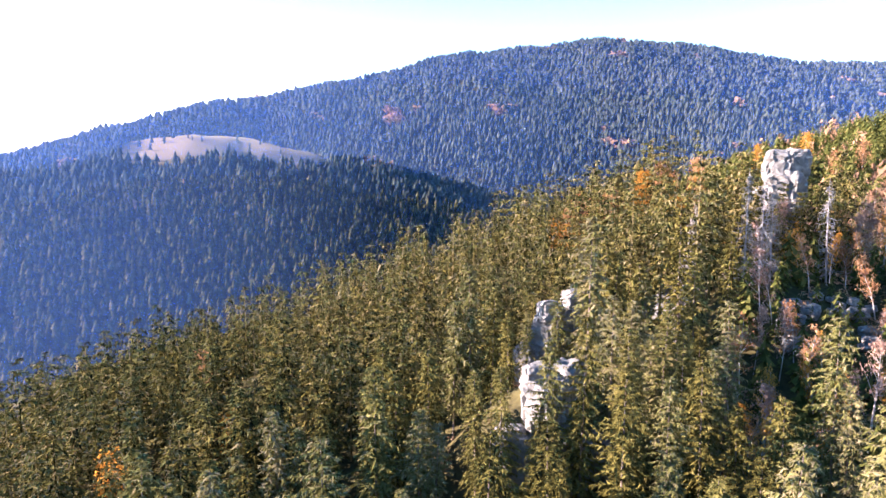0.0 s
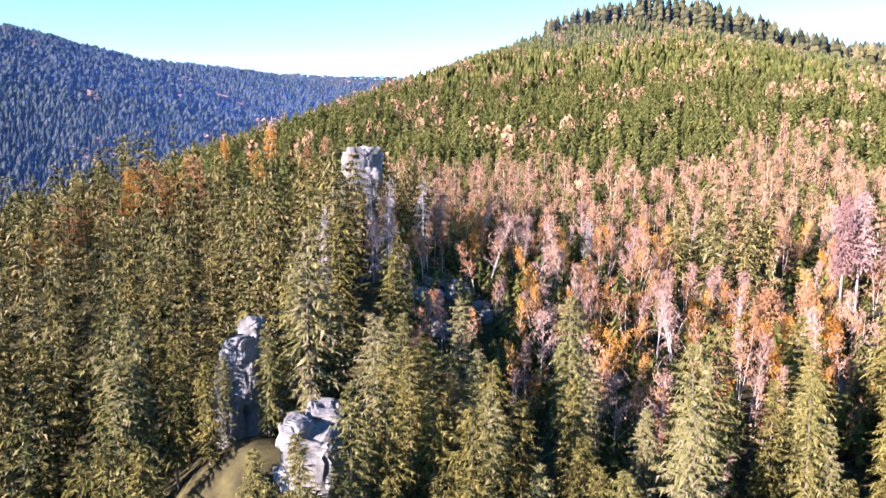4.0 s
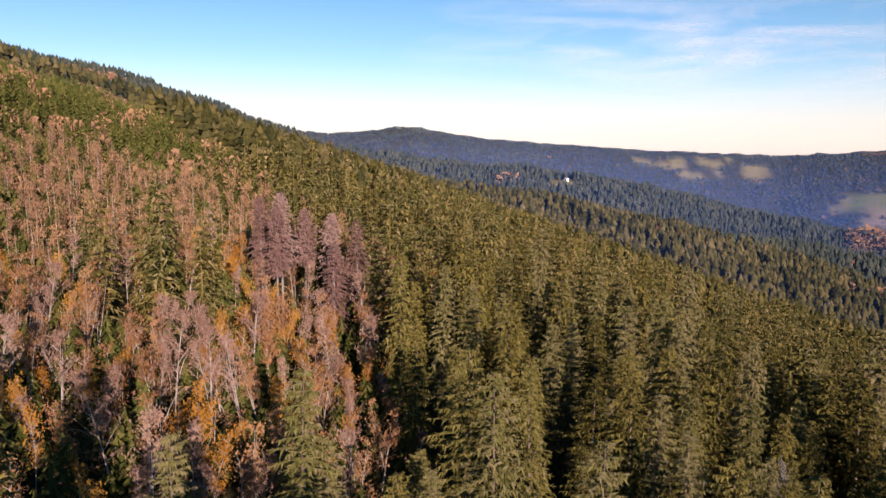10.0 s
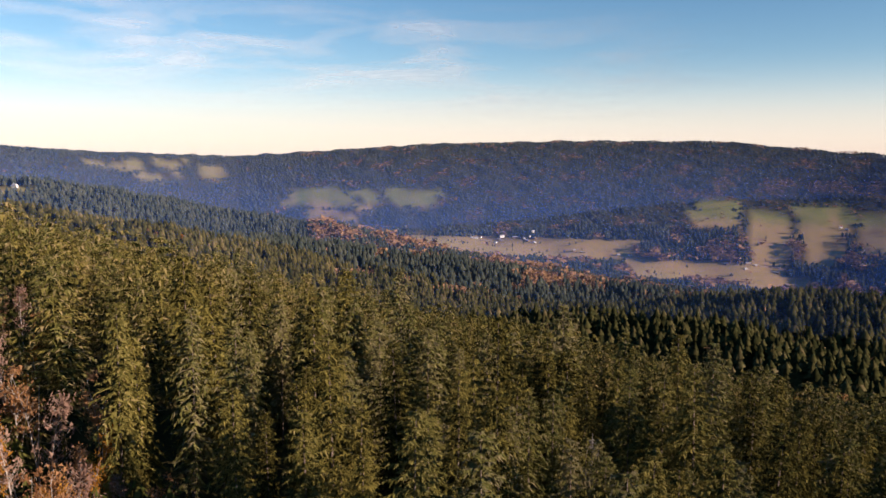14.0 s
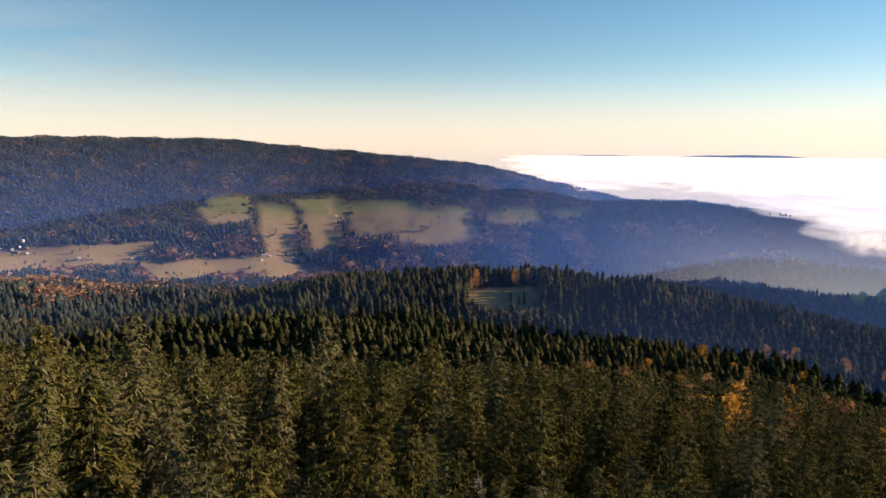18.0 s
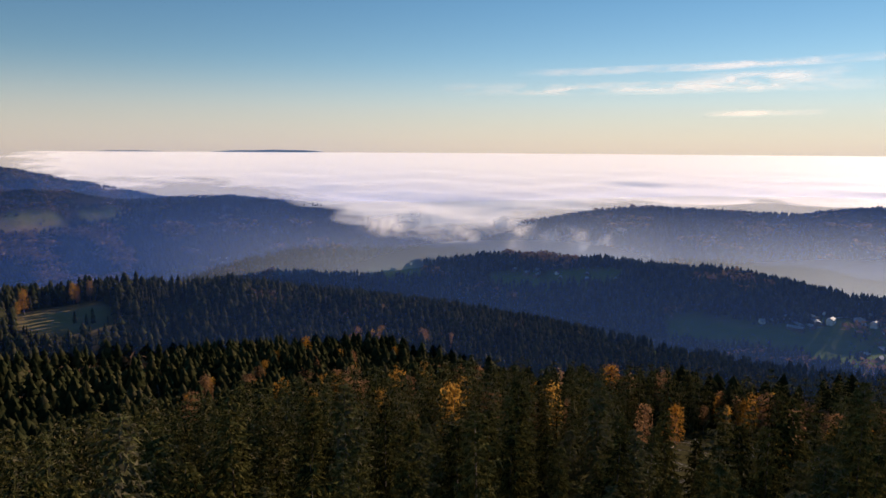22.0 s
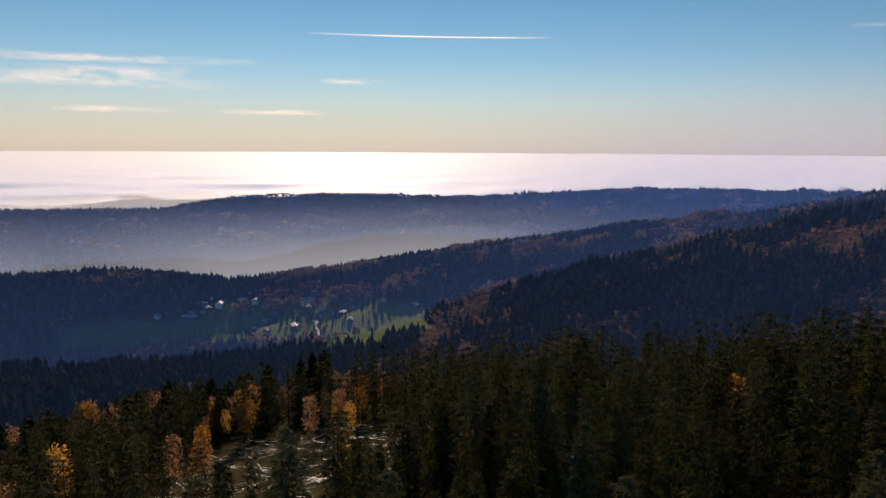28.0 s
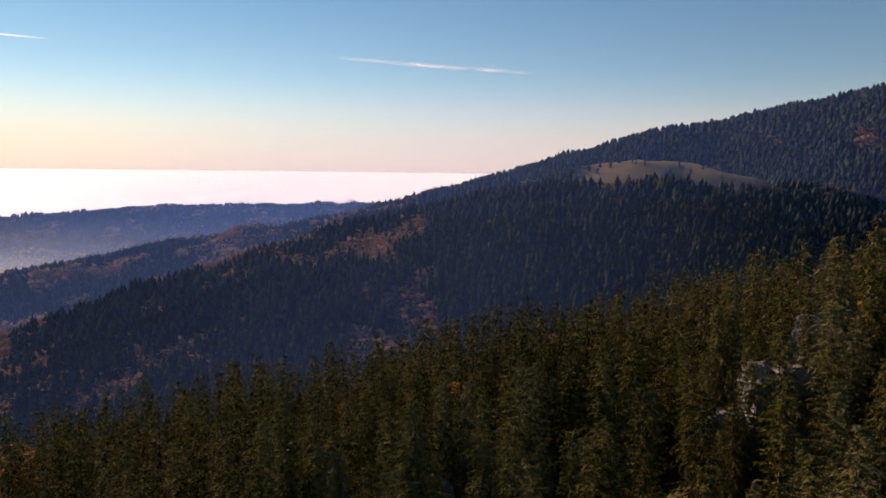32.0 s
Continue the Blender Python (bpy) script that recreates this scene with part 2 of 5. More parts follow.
# bearing, distance, rise of the tree tops; flank slope; rounding
RIDGES = [
    # the blue mountain across the northern valley, and its shoulder with the cleared top
    ([(325, 1500, -1.7), (334.5, 1600, 1.0), (344, 1700, 3.8), (353, 1850, 5.5), (3, 2050, 7.7), (13, 2300, 8.6), (19, 2450, 8.0), (27, 2600, 6.4), (39, 2900, 5.5), (52, 3000, 5.4)], 0.34, 90),
    ([(330, 1150, -2.4), (334.5, 1080, -0.2), (336.5, 1060, 1.5), (341, 1020, 2.1), (347.5, 980, 0.7), (350, 950, -0.7), (354, 900, -2.9)], 0.30, 60),
    ([(357, 1100, -2.4), (2, 1250, 0.4), (9, 1450, 2.9), (15, 1800, 5.2)], 0.42, 35),
    # north-western spur with beech woods, running down to the village
    ([(274.5, 1180, -13.2), (277, 1240, -10.0), (282, 1250, -9.5), (295, 1220, -7.3), (309, 1260, -4.9), (319, 1400, -3.5), (325, 1500, -1.9)], 0.22, 60),
    # hills before the sea of fog
    ([(268, 1900, -9.2), (282, 1750, -6.9), (293, 1750, -6.2)], 0.25, 80),
    ([(245, 2300, -7.0), (254.7, 2300, -4.4), (263, 2300, -4.6), (271, 2400, -5.1)], 0.22, 150),
    ([(266, 2900, -5.6), (271.5, 2900, -3.8), (279, 2900, -3.7), (289, 2800, -3.9), (303, 2600, -2.95), (319, 2400, -2.75)], 0.22, 150),
    ([(222, 1750, -8.7), (227.7, 1650, -7.25), (231, 1600, -7.8), (238.6, 1500, -8.45), (250, 1400, -8.8), (261, 1300, -9.3), (265, 1250, -10.4)], 0.30, 70),
    ([(213, 2900, -3.9), (220, 2900, -3.7), (226.5, 2800, -4.4)], 0.28, 120),
    # the long southern ridge over the valley with the ski meadows
    ([(98, 4000, 1.4), (106, 4000, 1.4), (110, 4000, 1.1), (116, 4000, 1.65), (123, 4050, 0.7), (135, 4300, -0.1), (145, 4500, -0.45), (152, 4400, 0.0), (161, 4300, 0.6), (173, 4200, 0.85), (183, 4100, 0.8), (192, 3900, 0.0), (201, 3600, -0.8), (207, 3300, -2.2), (212, 3000, -3.9)], 0.26, 160),
    # the ridge that runs on behind the home hill
    ([(79, 1400, 7.4), (84, 1450, 7.2), (89, 1500, 6.4), (94, 1500, 4.5), (100, 1600, 1.9)], 0.35, 80),
    # the spur with the farm that runs down from it into the southern valley
    ([(107, 1700, 0.8), (118, 1500, -0.65), (123, 1480, -1.1), (129.4, 1460, -1.7), (136, 1450, -3.1), (143, 1430, -4.5), (150, 1400, -5.7)], 0.30, 80),
    # woods on the plateau below, and the knoll with its meadow
    ([(148, 1400, -6.0), (157, 1250, -8.4), (174, 1000, -11.6), (183, 880, -13.6)], 0.22, 120),
    ([(186, 480, -12.6), (190, 510, -11.4), (195, 545, -10.7), (200, 565, -10.3), (207.5, 565, -10.3), (215, 560, -10.9), (222, 550, -12.0), (228, 540, -13.2), (234, 533, -14.3), (240, 530, -15.8), (247, 510, -17.3), (252, 470, -18.6)], 0.29, 60),
    # the shelf of the home slope towards the knoll
    ([(164, 360, -15.8), (172, 395, -14.0), (181, 400, -14.0), (190, 340, -16.2), (207, 320, -18.6), (217, 340, -17.6), (229, 424, -16.1)], 0.26, 30),
    # the level wood beyond it
    ([(110, 660, -1.4), (123, 640, -3.4), (132.6, 757, -5.0), (146, 880, -6.8), (156, 900, -8.0), (166, 900, -9.6), (175, 880, -10.7), (183, 860, -11.4)], 0.30, 70),
    ([(136, 560, -7.6), (151, 705, -9.4), (160, 750, -11.3), (166, 774, -11.9), (176, 760, -12.8)], 0.30, 50),
]
CRESTS = [(crest(p), s, k) for p, s, k in RIDGES]


def height(x, y):
    """Height of the ground."""
    x, y = np.asarray(x, float), np.asarray(y, float)
    u = (x - CX) * 0.906 + (y - CY) * 0.423        # up the home hill
    v = (x - CX) * 0.423 - (y - CY) * 0.906        # across it, to the south-east
    top = 570.0 - np.abs(v) * 0.15
    climb = 0.245 * (np.minimum(u, top) - 22 * np.exp(-((u - top) / 90.0) ** 2)) - 0.16 * np.maximum(u - top, 0)
    home = -49.0 + climb
    s = np.maximum(v - 40, 0)
    home = home - 0.23 * (np.sqrt(s * s + 900) - 30)
    edge = np.maximum(116 + 0.12 * np.minimum(u, 195) - 0.2 * np.maximum(u - 195, 0), 62)
    n = np.maximum(-v - edge, 0)
    home = home - 0.52 * (np.sqrt(n * n + 900) - 30)
    w = np.maximum(-u - 190, 0)
    home = home - 0.26 * (np.sqrt(w * w + 1600) - 40) * np.clip((140 - v) / 100, 0, 1)
    home = home + 12.0 * np.exp(-(((x - 58) / 32) ** 2 + ((y - 100) / 26) ** 2)) + 22 * np.exp(-(((u - 610) / 110) ** 2 + ((v - 5) / 80) ** 2))
    home = home + 14.0 * np.exp(-(((x - 13) / 12) ** 2 + ((y - 80) / 15) ** 2)) + 9.0 * np.exp(-(((x + 14) / 10) ** 2 + ((y - 40) / 9) ** 2))
    home = home + 5.5 * np.exp(-(((x - 45) / 13) ** 2 + ((y - 98) / 11) ** 2))
    floor = np.clip(-196 + 0.088 * x + 0.085 * y, -430, -125)
    far = np.hypot(x - CX, y - CY)
    floor = floor - 0.12 * np.maximum(far - 2500, 0)
    z = smax(home, floor, 30)
    for points, slope, blunt in CRESTS:
        z = smax(z, ridge(x, y, points, slope, blunt), 16)
    rough = np.clip((far - 250) / 900, 0, 1)
    z = z + waves(x, y, 170, 3) * 5 * rough + waves(x, y, 46, 5) * (0.8 + 1.4 * rough) + waves(x, y, 13, 9) * 0.35
    return z

# ---- ground ----


def mesh_of(name, verts, faces, mat, smooth=False):
    """A mesh from arrays of corners and of triangles or quads."""
    me = bpy.data.meshes.new(name)
    verts, faces = np.asarray(verts, np.float32), np.asarray(faces, np.int32)
    n, k = faces.shape
    me.vertices.add(len(verts))
    me.vertices.foreach_set("co", verts.ravel())
    me.loops.add(n * k)
    me.loops.foreach_set("vertex_index", faces.ravel())
    me.polygons.add(n)
    me.polygons.foreach_set("loop_start", np.arange(0, n * k, k, dtype=np.int32))
    me.polygons.foreach_set("use_smooth", np.full(n, smooth))
    me.update(calc_edges=True)
    me.materials.append(mat)
    return me


def inside(v, lo, hi, soft):
    return np.clip((v - lo) / soft, 0, 1) * np.clip((hi - v) / soft, 0, 1)


# open land as seen from the middle: bearings from, to; rise in degrees from, to; nearest and farthest distance
FIELDS = [
    (181.6, 184.9, -6.0, -3.7, 2000, 4800), (185.6, 188.6, -8.6, -4.3, 2000, 4800), (189.0, 192.3, -8.4, -4.0, 2000, 4800),
    (192.9, 198.5, -7.2, -4.1, 2000, 4800), (196.5, 203.5, -8.0, -4.8, 2000, 4800), (204.5, 208.5, -6.2, -4.9, 2000, 4800), (209.5, 212.5, -5.7, -4.6, 2000, 4800),
    (155.5, 178.0, -9.0, -7.1, 1500, 4800), (176.5, 189.0, -10.4, -8.6, 1200, 4800), (186.0, 190.5, -10.6, -9.4, 1200, 4800),
    (149.0, 153.6, -4.6, -3.0, 2000, 4800), (154.0, 156.3, -5.0, -3.2, 2000, 4800), (156.8, 161.5, -4.5, -3.1, 2000, 4800), (150.0, 155.0, -5.8, -4.8, 2000, 4800),
    (127.2, 130.0, -3.3, -2.6, 900, 4800), (133.6, 135.8, -1.25, -0.7, 900, 4800), (136.3, 138.6, -1.6, -0.85, 900, 4800), (138.9, 141.8, -1.3, -0.65, 900, 4800), (137.5, 141.0, -2.3, -1.75, 900, 4800), (142.0, 144.6, -2.2, -1.3, 900, 4800),
    (255.5, 272.6, -15.6, -13.2, 700, 1700), (266.5, 276.0, -16.3, -12.3, 700, 1700), (275.5, 281.0, -17.0, -12.6, 700, 1700), (279.5, 284.6, -15.9, -12.9, 700, 1700),
    (247.5, 257.5, -17.6, -16.4, 500, 1700), (230.0, 235.5, -10.9, -9.3, 900, 1900), (241.0, 247.0, -11.6, -10.3, 900, 1900), (246.0, 252.0, -11.2, -9.9, 900, 1900),
    (334.8, 338.0, -2.2, 2.2, 850, 1200), (337.5, 345.0, -1.5, 2.2, 850, 1150), (344.5, 350.0, -1.9, 2.2, 850, 1150), (216.0, 219.5, -9.9, -9.4, 800, 2600),
]


def open_land(x, y, z):
    """1 on meadows and clearings, 0 in the woods."""
    dx, dy = x - CX, y - CY
    far = np.hypot(dx, dy)
    a = np.degrees(np.arctan2(dx, dy)) % 360 + waves(x, y, 260, 21) * 0.45 + waves(x, y, 70, 22) * 0.3
    e = np.degrees(np.arctan2(z, far)) + waves(x, y, 200, 23) * 0.10
    m = np.zeros(np.shape(x))
    for a0, a1, e0, e1, r0, r1 in FIELDS:
        m = np.maximum(m, inside(a, a0, a1, 0.12) * inside(e, e0, e1, 0.06) * ((far > r0) & (far < r1)))
    # the golden meadow on the knoll, the felled patch below, the pale strip beyond it
    m = np.maximum(m, np.clip(4 * (1 - np.hypot(((x + 208) * 0.917 - (y + 472) * 0.399) / 38, ((x + 208) * 0.399 + (y + 472) * 0.917) / 46)), 0, 1))
    return m


def felled(x, y):
    return np.clip(4 * (1 - np.hypot((x + 110) / 54, (y - 12) / 36)), 0, 1)


N_A, N_R = 540, 190
radii = np.concatenate([[0.0], np.geomspace(3.0, 4930.0, N_R)])
ga, gr = np.meshgrid(np.linspace(0, 2 * math.pi, N_A, endpoint=False), radii)
gx, gy = CX + gr * np.sin(ga), CY + gr * np.cos(ga)
gz = height(gx, gy)
i, j = np.meshgrid(np.arange(N_R), np.arange(N_A), indexing="ij")
k = (j + 1) % N_A
quads = np.stack([i * N_A + j, (i + 1) * N_A + j, (i + 1) * N_A + k, i * N_A + k], -1).reshape(-1, 4)[:, ::-1]

m, t, o = material("woodland_floor")
pos = node(t, "ShaderNodeNewGeometry").outputs["Position"]
n1, n2, n3 = noise_of(t, 0.35, 6, 0.65, pos), noise_of(t, 0.02, 4, 0.6, pos), noise_of(t, 2.2, 4, 0.6, pos)
wood = ramp(t, n1, [(0.3, (0.022, 0.02, 0.012)), (0.55, (0.055, 0.048, 0.022)), (0.75, (0.085, 0.075, 0.03))])
green = ramp(t, n2, [(0.35, (0.08, 0.125, 0.022)), (0.5, (0.105, 0.14, 0.03)), (0.66, (0.15, 0.15, 0.05))])
hay = ramp(t, n2, [(0.35, (0.24, 0.17, 0.085)), (0.5, (0.3, 0.2, 0.105)), (0.66, (0.26, 0.16, 0.1))])
dry = node(t, "ShaderNodeAttribute", attribute_name="dry_land").outputs["Fac"]
bracken = ramp(t, n1, [(0.3, (0.05, 0.032, 0.02)), (0.5, (0.085, 0.055, 0.034)), (0.7, (0.075, 0.062, 0.03))])
to_hay = node(t, "ShaderNodeMapRange", [("Value", dry), ("From Max", 0.5)]).outputs[0]
to_bracken = node(t, "ShaderNodeMapRange", [("Value", dry), ("From Min", 0.5)]).outputs[0]
green = node(t, "ShaderNodeMix", [("Factor", to_hay), (6, green), (7, hay)], data_type="RGBA").outputs[2]
green = node(t, "ShaderNodeMix", [("Factor", to_bracken), (6, green), (7, bracken)], data_type="RGBA").outputs[2]
fine = ramp(t, n3, [(0.3, (0.7, 0.7, 0.7)), (0.7, (1.15, 1.15, 1.15))])
grass = node(t, "ShaderNodeMix", [("Factor", 1.0), (6, green), (7, fine)], data_type="RGBA", blend_type="MULTIPLY").outputs[2]
att = node(t, "ShaderNodeAttribute", attribute_name="open_land").outputs["Fac"]
col = node(t, "ShaderNodeMix", [("Factor", att), (6, wood), (7, grass)], data_type="RGBA").outputs[2]
bp = node(t, "ShaderNodeBump", [("Height", n1), ("Strength", 0.5), ("Distance", 0.4)])
d = node(t, "ShaderNodeBsdfPrincipled", [("Base Color", col), ("Roughness", 0.95), ("Specular IOR Level", 0.0), ("Normal", bp.outputs[0]), ("Sheen Weight", node(t, "ShaderNodeMath", [(0, att), (1, 0.07)], operation="MULTIPLY").outputs[0]), ("Sheen Roughness", 0.6), ("Sheen Tint", (0.75, 0.72, 0.36, 1))])
t.links.new(d.outputs[0], o.inputs["Surface"])
me = mesh_of("ground", np.stack([gx, gy, gz], -1).reshape(-1, 3), quads, m, True)
at = me.attributes.new("open_land", "FLOAT", "POINT")
at.data.foreach_set("value", open_land(gx, gy, gz).ravel().astype(np.float32))
gb = np.degrees(np.arctan2(gx - CX, gy - CY)) % 360
dry_at = np.where((gb > 330) | (gb < 60), 1.0, np.where((gb > 150) & (gb < 215), np.where(gz < -250, 0.47, 0.12), np.where((gb > 100) & (gb < 150), 0.26, 0.0)))
dry_at = np.where((gb > 195) & (gb < 212) & (gr < 800), 0.44, dry_at)
at = me.attributes.new("dry_land", "FLOAT", "POINT")
at.data.foreach_set("value", dry_at.ravel().astype(np.float32))
tagged(new("ground", me), "forested hills and valleys with brown woodland floor and meadows", "ground", kind="structure")

# ---- trees ----


def part(name, me, parent=None, label=""):
    ob = new(name, me)
    if parent:
        ob.parent = parent
    return tagged(ob, label)


def tube(points, radii_, sides=6):
    """Corners and triangles of a bent tapering stem."""
    pts, rr = np.asarray(points, float), np.asarray(radii_, float)
    a = np.linspace(0, 2 * math.pi, sides, endpoint=False)
    ring = np.stack([np.cos(a), np.sin(a), 0 * a], -1)
    v = (pts[:, None] + ring[None] * rr[:, None, None]).reshape(-1, 3)
    f = []
    for s in range(len(pts) - 1):
        for q in range(sides):
            b, c, e, g = s * sides + q, s * sides + (q + 1) % sides, (s + 1) * sides + (q + 1) % sides, (s + 1) * sides + q
            f += [(b, c, e), (b, e, g)]
    return v, np.array(f)


def limb(a, b, r0, r1, sides=3):
    """A straight twig from a to b."""
    a, b = np.asarray(a, float), np.asarray(b, float)
    d = (b - a) / (np.linalg.norm(b - a) + 1e-9)
    u = np.cross(d, (0, 0, 1.0) if abs(d[2]) < 0.9 else (1.0, 0, 0))
    u /= np.linalg.norm(u)
    w = np.cross(d, u)
    g = np.linspace(0, 2 * math.pi, sides, endpoint=False)
    ring = np.cos(g)[:, None] * u + np.sin(g)[:, None] * w
    v = np.concatenate([a + ring * r0, b + ring * r1])
    f = []
    for q in range(sides):
        p = (q + 1) % sides
        f += [(q, p, sides + p), (q, sides + p, sides + q)]
    return v, np.array(f)


class Soup:
    """Gathers pieces into one mesh."""

    def __init__(self):
        self.v, self.f, self.n = [], [], 0

    def add(self, v, f):
        v = np.asarray(v, float).reshape(-1, 3)
        self.v.append(v)
        self.f.append(np.asarray(f) + self.n)
        self.n += len(v)
        return self

    def arrays(self):
        return np.concatenate(self.v), np.concatenate(self.f)


def spruce_crown(r, tall, wide, boughs, twigs, bare=0.1, droop=0.5, ragged=0.35, sprig=1.0):
    """Drooping boughs wound irregularly up the stem: each a thin spine hung with short sprigs."""
    vs, fs, n = [], [], 0
    lump, lean = r.uniform(0, 6.28, 3), r.uniform(0.1, 0.3)
    for w in range(boughs):
        ring_ = w // 7
        f = bare + (0.985 - bare) * ((ring_ * 7 + 3.5 + r.uniform(-1.6, 1.6)) / boughs) ** 0.9
        f = min(max(f, bare), 0.985)
        a = (w % 7) * 0.8976 + ring_ * 1.3 + r.uniform(-0.35, 0.35)
        shape = 1.2 * (1 - f) / (1.22 - f) * (0.5 + 0.5 * min(1.0, (f - bare + 0.05) / 0.16))
        shape *= 1 + lean * math.sin(a + lump[0] + 4 * f) + 0.2 * math.sin(2 * a + lump[1] + 17 * f)
        ln = wide * shape * r.uniform(1 - ragged, 1 + ragged * 0.6) + 0.15
        fall, rise = droop * (1.2 - f) * r.uniform(0.5, 1.5), 0.5 * (f - 0.35)
        ca, sa = math.cos(a), math.sin(a)
        z0 = f * tall
        s = np.concatenate([[0.0, 0.55, 1.0], 0.12 + 0.9 * (np.arange(twigs) + r.uniform(0, 1, twigs)) / twigs])
        zz = z0 + ln * (rise * s - fall * s * s + 0.25 * fall * s ** 4)
        p = np.stack([ln * s * ca, ln * s * sa, zz], -1)
        h = 0.035 * ln + 0.03
        side = np.array([-sa * h, ca * h, -0.3 * h])
        vs.append(np.array([p[0], p[1] + side, p[1] - side * (1, 1, -1), p[2]]))
        fs.append([(n, n + 1, n + 3), (n, n + 3, n + 2)])
        n += 4
        q = p[3:]
        g = sprig * (0.3 + 0.17 * ln * (1.1 - s[3:])) * r.uniform(0.6, 1.45, twigs)
        sg = np.where(np.arange(twigs) % 2, 1.0, -1.0) * r.uniform(0.1, 1.2, twigs)
        out_ = r.uniform(0.1, 1.0, twigs)
        hang = np.where(r.uniform(0, 1, twigs) < 0.6, r.uniform(-0.1, 0.45, twigs), r.uniform(0.6, 1.5, twigs))
        end = q + np.stack([(ca * out_ - sa * sg) * g, (sa * out_ + ca * sg) * g, -g * hang], -1)
        wd = ((0.24 * g + 0.06 * sprig) * (0.62 if twigs > 20 else 0.9 if twigs > 8 else 1.0))[:, None]
        turn = math.atan2(sa, ca) + r.normal(0, 0.5, twigs)
        across = np.stack([np.cos(turn), np.sin(turn), r.uniform(-0.45, 0.15, twigs)], -1) * wd
        vs.append(np.stack([q + across, q - across, end], 1).reshape(-1, 3))
        fs.append(n + np.arange(3 * twigs).reshape(-1, 3))
        n += 3 * twigs
    return np.concatenate(vs), np.concatenate([np.asarray(k).reshape(-1, 3) for k in fs])


def simple_spruce(r, tiers, sides):
    """A small far spruce of jagged cones, one metre tall."""
    v, f, n = [], [], 0
    for k in range(tiers):
        z0, z1 = 0.08 + 0.86 * k / tiers, min(1.0, 0.08 + 0.92 * (k + 1.5) / tiers)
        if k == tiers - 1:
            z1 = 1.0
        rad = 0.175 * (1 - k / tiers) / (1.25 - k / tiers) * 1.1
        a = np.linspace(0, 6.283, sides, endpoint=False) + r.uniform(0, 6)
        rr = rad * (r.uniform(0.75, 1.2, sides) if sides < 7 else np.where(np.arange(sides) % 2, 1.25, 0.62) * r.uniform(0.75, 1.2, sides))
        v.append(np.r_[np.stack([np.cos(a) * rr, np.sin(a) * rr, z0 + r.uniform(-0.03, 0.03, sides)], -1), [[0, 0, z1]]])
        f += [(n + q, n + (q + 1) % sides, n + sides) for q in range(sides)]
        n += sides + 1
    return np.concatenate(v), np.array(f)


def bough_spruce(r, blades):
    """A small spruce of separate drooping boughs, one metre tall."""
    v = []
    for w in range(blades):
        f = 0.05 + 0.91 * (w / (blades - 1)) ** 0.95
        rad = 0.17 * 1.2 * (1 - f) / (1.22 - f) * r.uniform(0.7, 1.25) + 0.012
        a, d = w * 2.39996 + r.uniform(-0.4, 0.4), r.uniform(0.26, 0.5)
        z = f - rad * r.uniform(0.25, 0.9)
        v += [(0, 0, min(1.0, f + 0.05)), (rad * math.cos(a - d), rad * math.sin(a - d), z), (rad * r.uniform(0.75, 1.15) * math.cos(a + d), rad * math.sin(a + d), z + rad * r.uniform(-0.25, 0.25))]
    return np.array(v), np.arange(3 * blades).reshape(-1, 3)


def scatter(models, places, turns, scales, widths):
    """Copies of models, joined into one set of arrays. The model is drawn by turn for each place."""
    vs, fs, n = [], [], 0
    pick = np.arange(len(places)) % len(models)
    for g, (mv, mf) in enumerate(models):
        w = np.where(pick == g)[0]
        if not len(w):
            continue
        c, s = np.cos(turns[w])[:, None], np.sin(turns[w])[:, None]
        wide = (scales[w] * widths[w])[:, None]
        x = (mv[None, :, 0] * c - mv[None, :, 1] * s) * wide + places[w, 0:1]
        y = (mv[None, :, 0] * s + mv[None, :, 1] * c) * wide + places[w, 1:2]
        z = mv[None, :, 2] * scales[w][:, None] + places[w, 2:3]
        vs.append(np.stack([x, y, z], -1).reshape(-1, 3))
        fs.append((mf[None] + (np.arange(len(w)) * len(mv))[:, None, None]).reshape(-1, 3) + n)
        n += len(w) * len(mv)
    return np.concatenate(vs), np.concatenate(fs)


def hill_axes(x, y):
    return (x - CX) * 0.906 + (y - CY) * 0.423, (x - CX) * 0.423 - (y - CY) * 0.906


def birch_zone(x, y):
    """The old storm gap above the crag, grown over with birches."""
    u, v = hill_axes(x, y)
    e = np.hypot((u - 78) / 50, (v + 14) / 46) + waves(x, y, 22, 31) * 0.12
    f = np.clip(((x - 125) * 65 + (y - 15) * 60) / 7825, 0, 1)
    belt = np.hypot(x - 125 - 65 * f, y - 15 - 60 * f) < 13 + 4 * waves(x, y, 30, 38)
    clump = np.hypot((x - 101) / 9, (y - 61) / 12) < 1
    return ((e < 1) | belt | ((u > 95) & (u < 150) & (v > -75) & (v < 40))) & ~clump


def young_zone(x, y):
    u, v = hill_axes(x, y)
    wob = waves(x, y, 60, 32) * 12
    return (u + wob > 120 + 0.25 * np.maximum(v, 0)) & (u < 545 - 0.4 * np.maximum(v, 0)) & (v < 40 + 0.40 * u + wob) & (v > -190)


def grid_points(r0, r1, step, seed):
    """A shaken grid of places in a ring round the middle."""
    r = np.random.RandomState(seed)
    g = np.arange(-r1, r1, step)
    x, y = np.meshgrid(g, g)
    x = x + r.uniform(-0.55, 0.55, x.shape) * step
    y = y + r.uniform(-0.55, 0.55, y.shape) * step
    x, y = x * 0.8746 - y * 0.4848, x * 0.4848 + y * 0.8746
    q = np.hypot(x, y)
    ok = (q >= r0) & (q < r1)
    return x[ok] + CX, y[ok] + CY


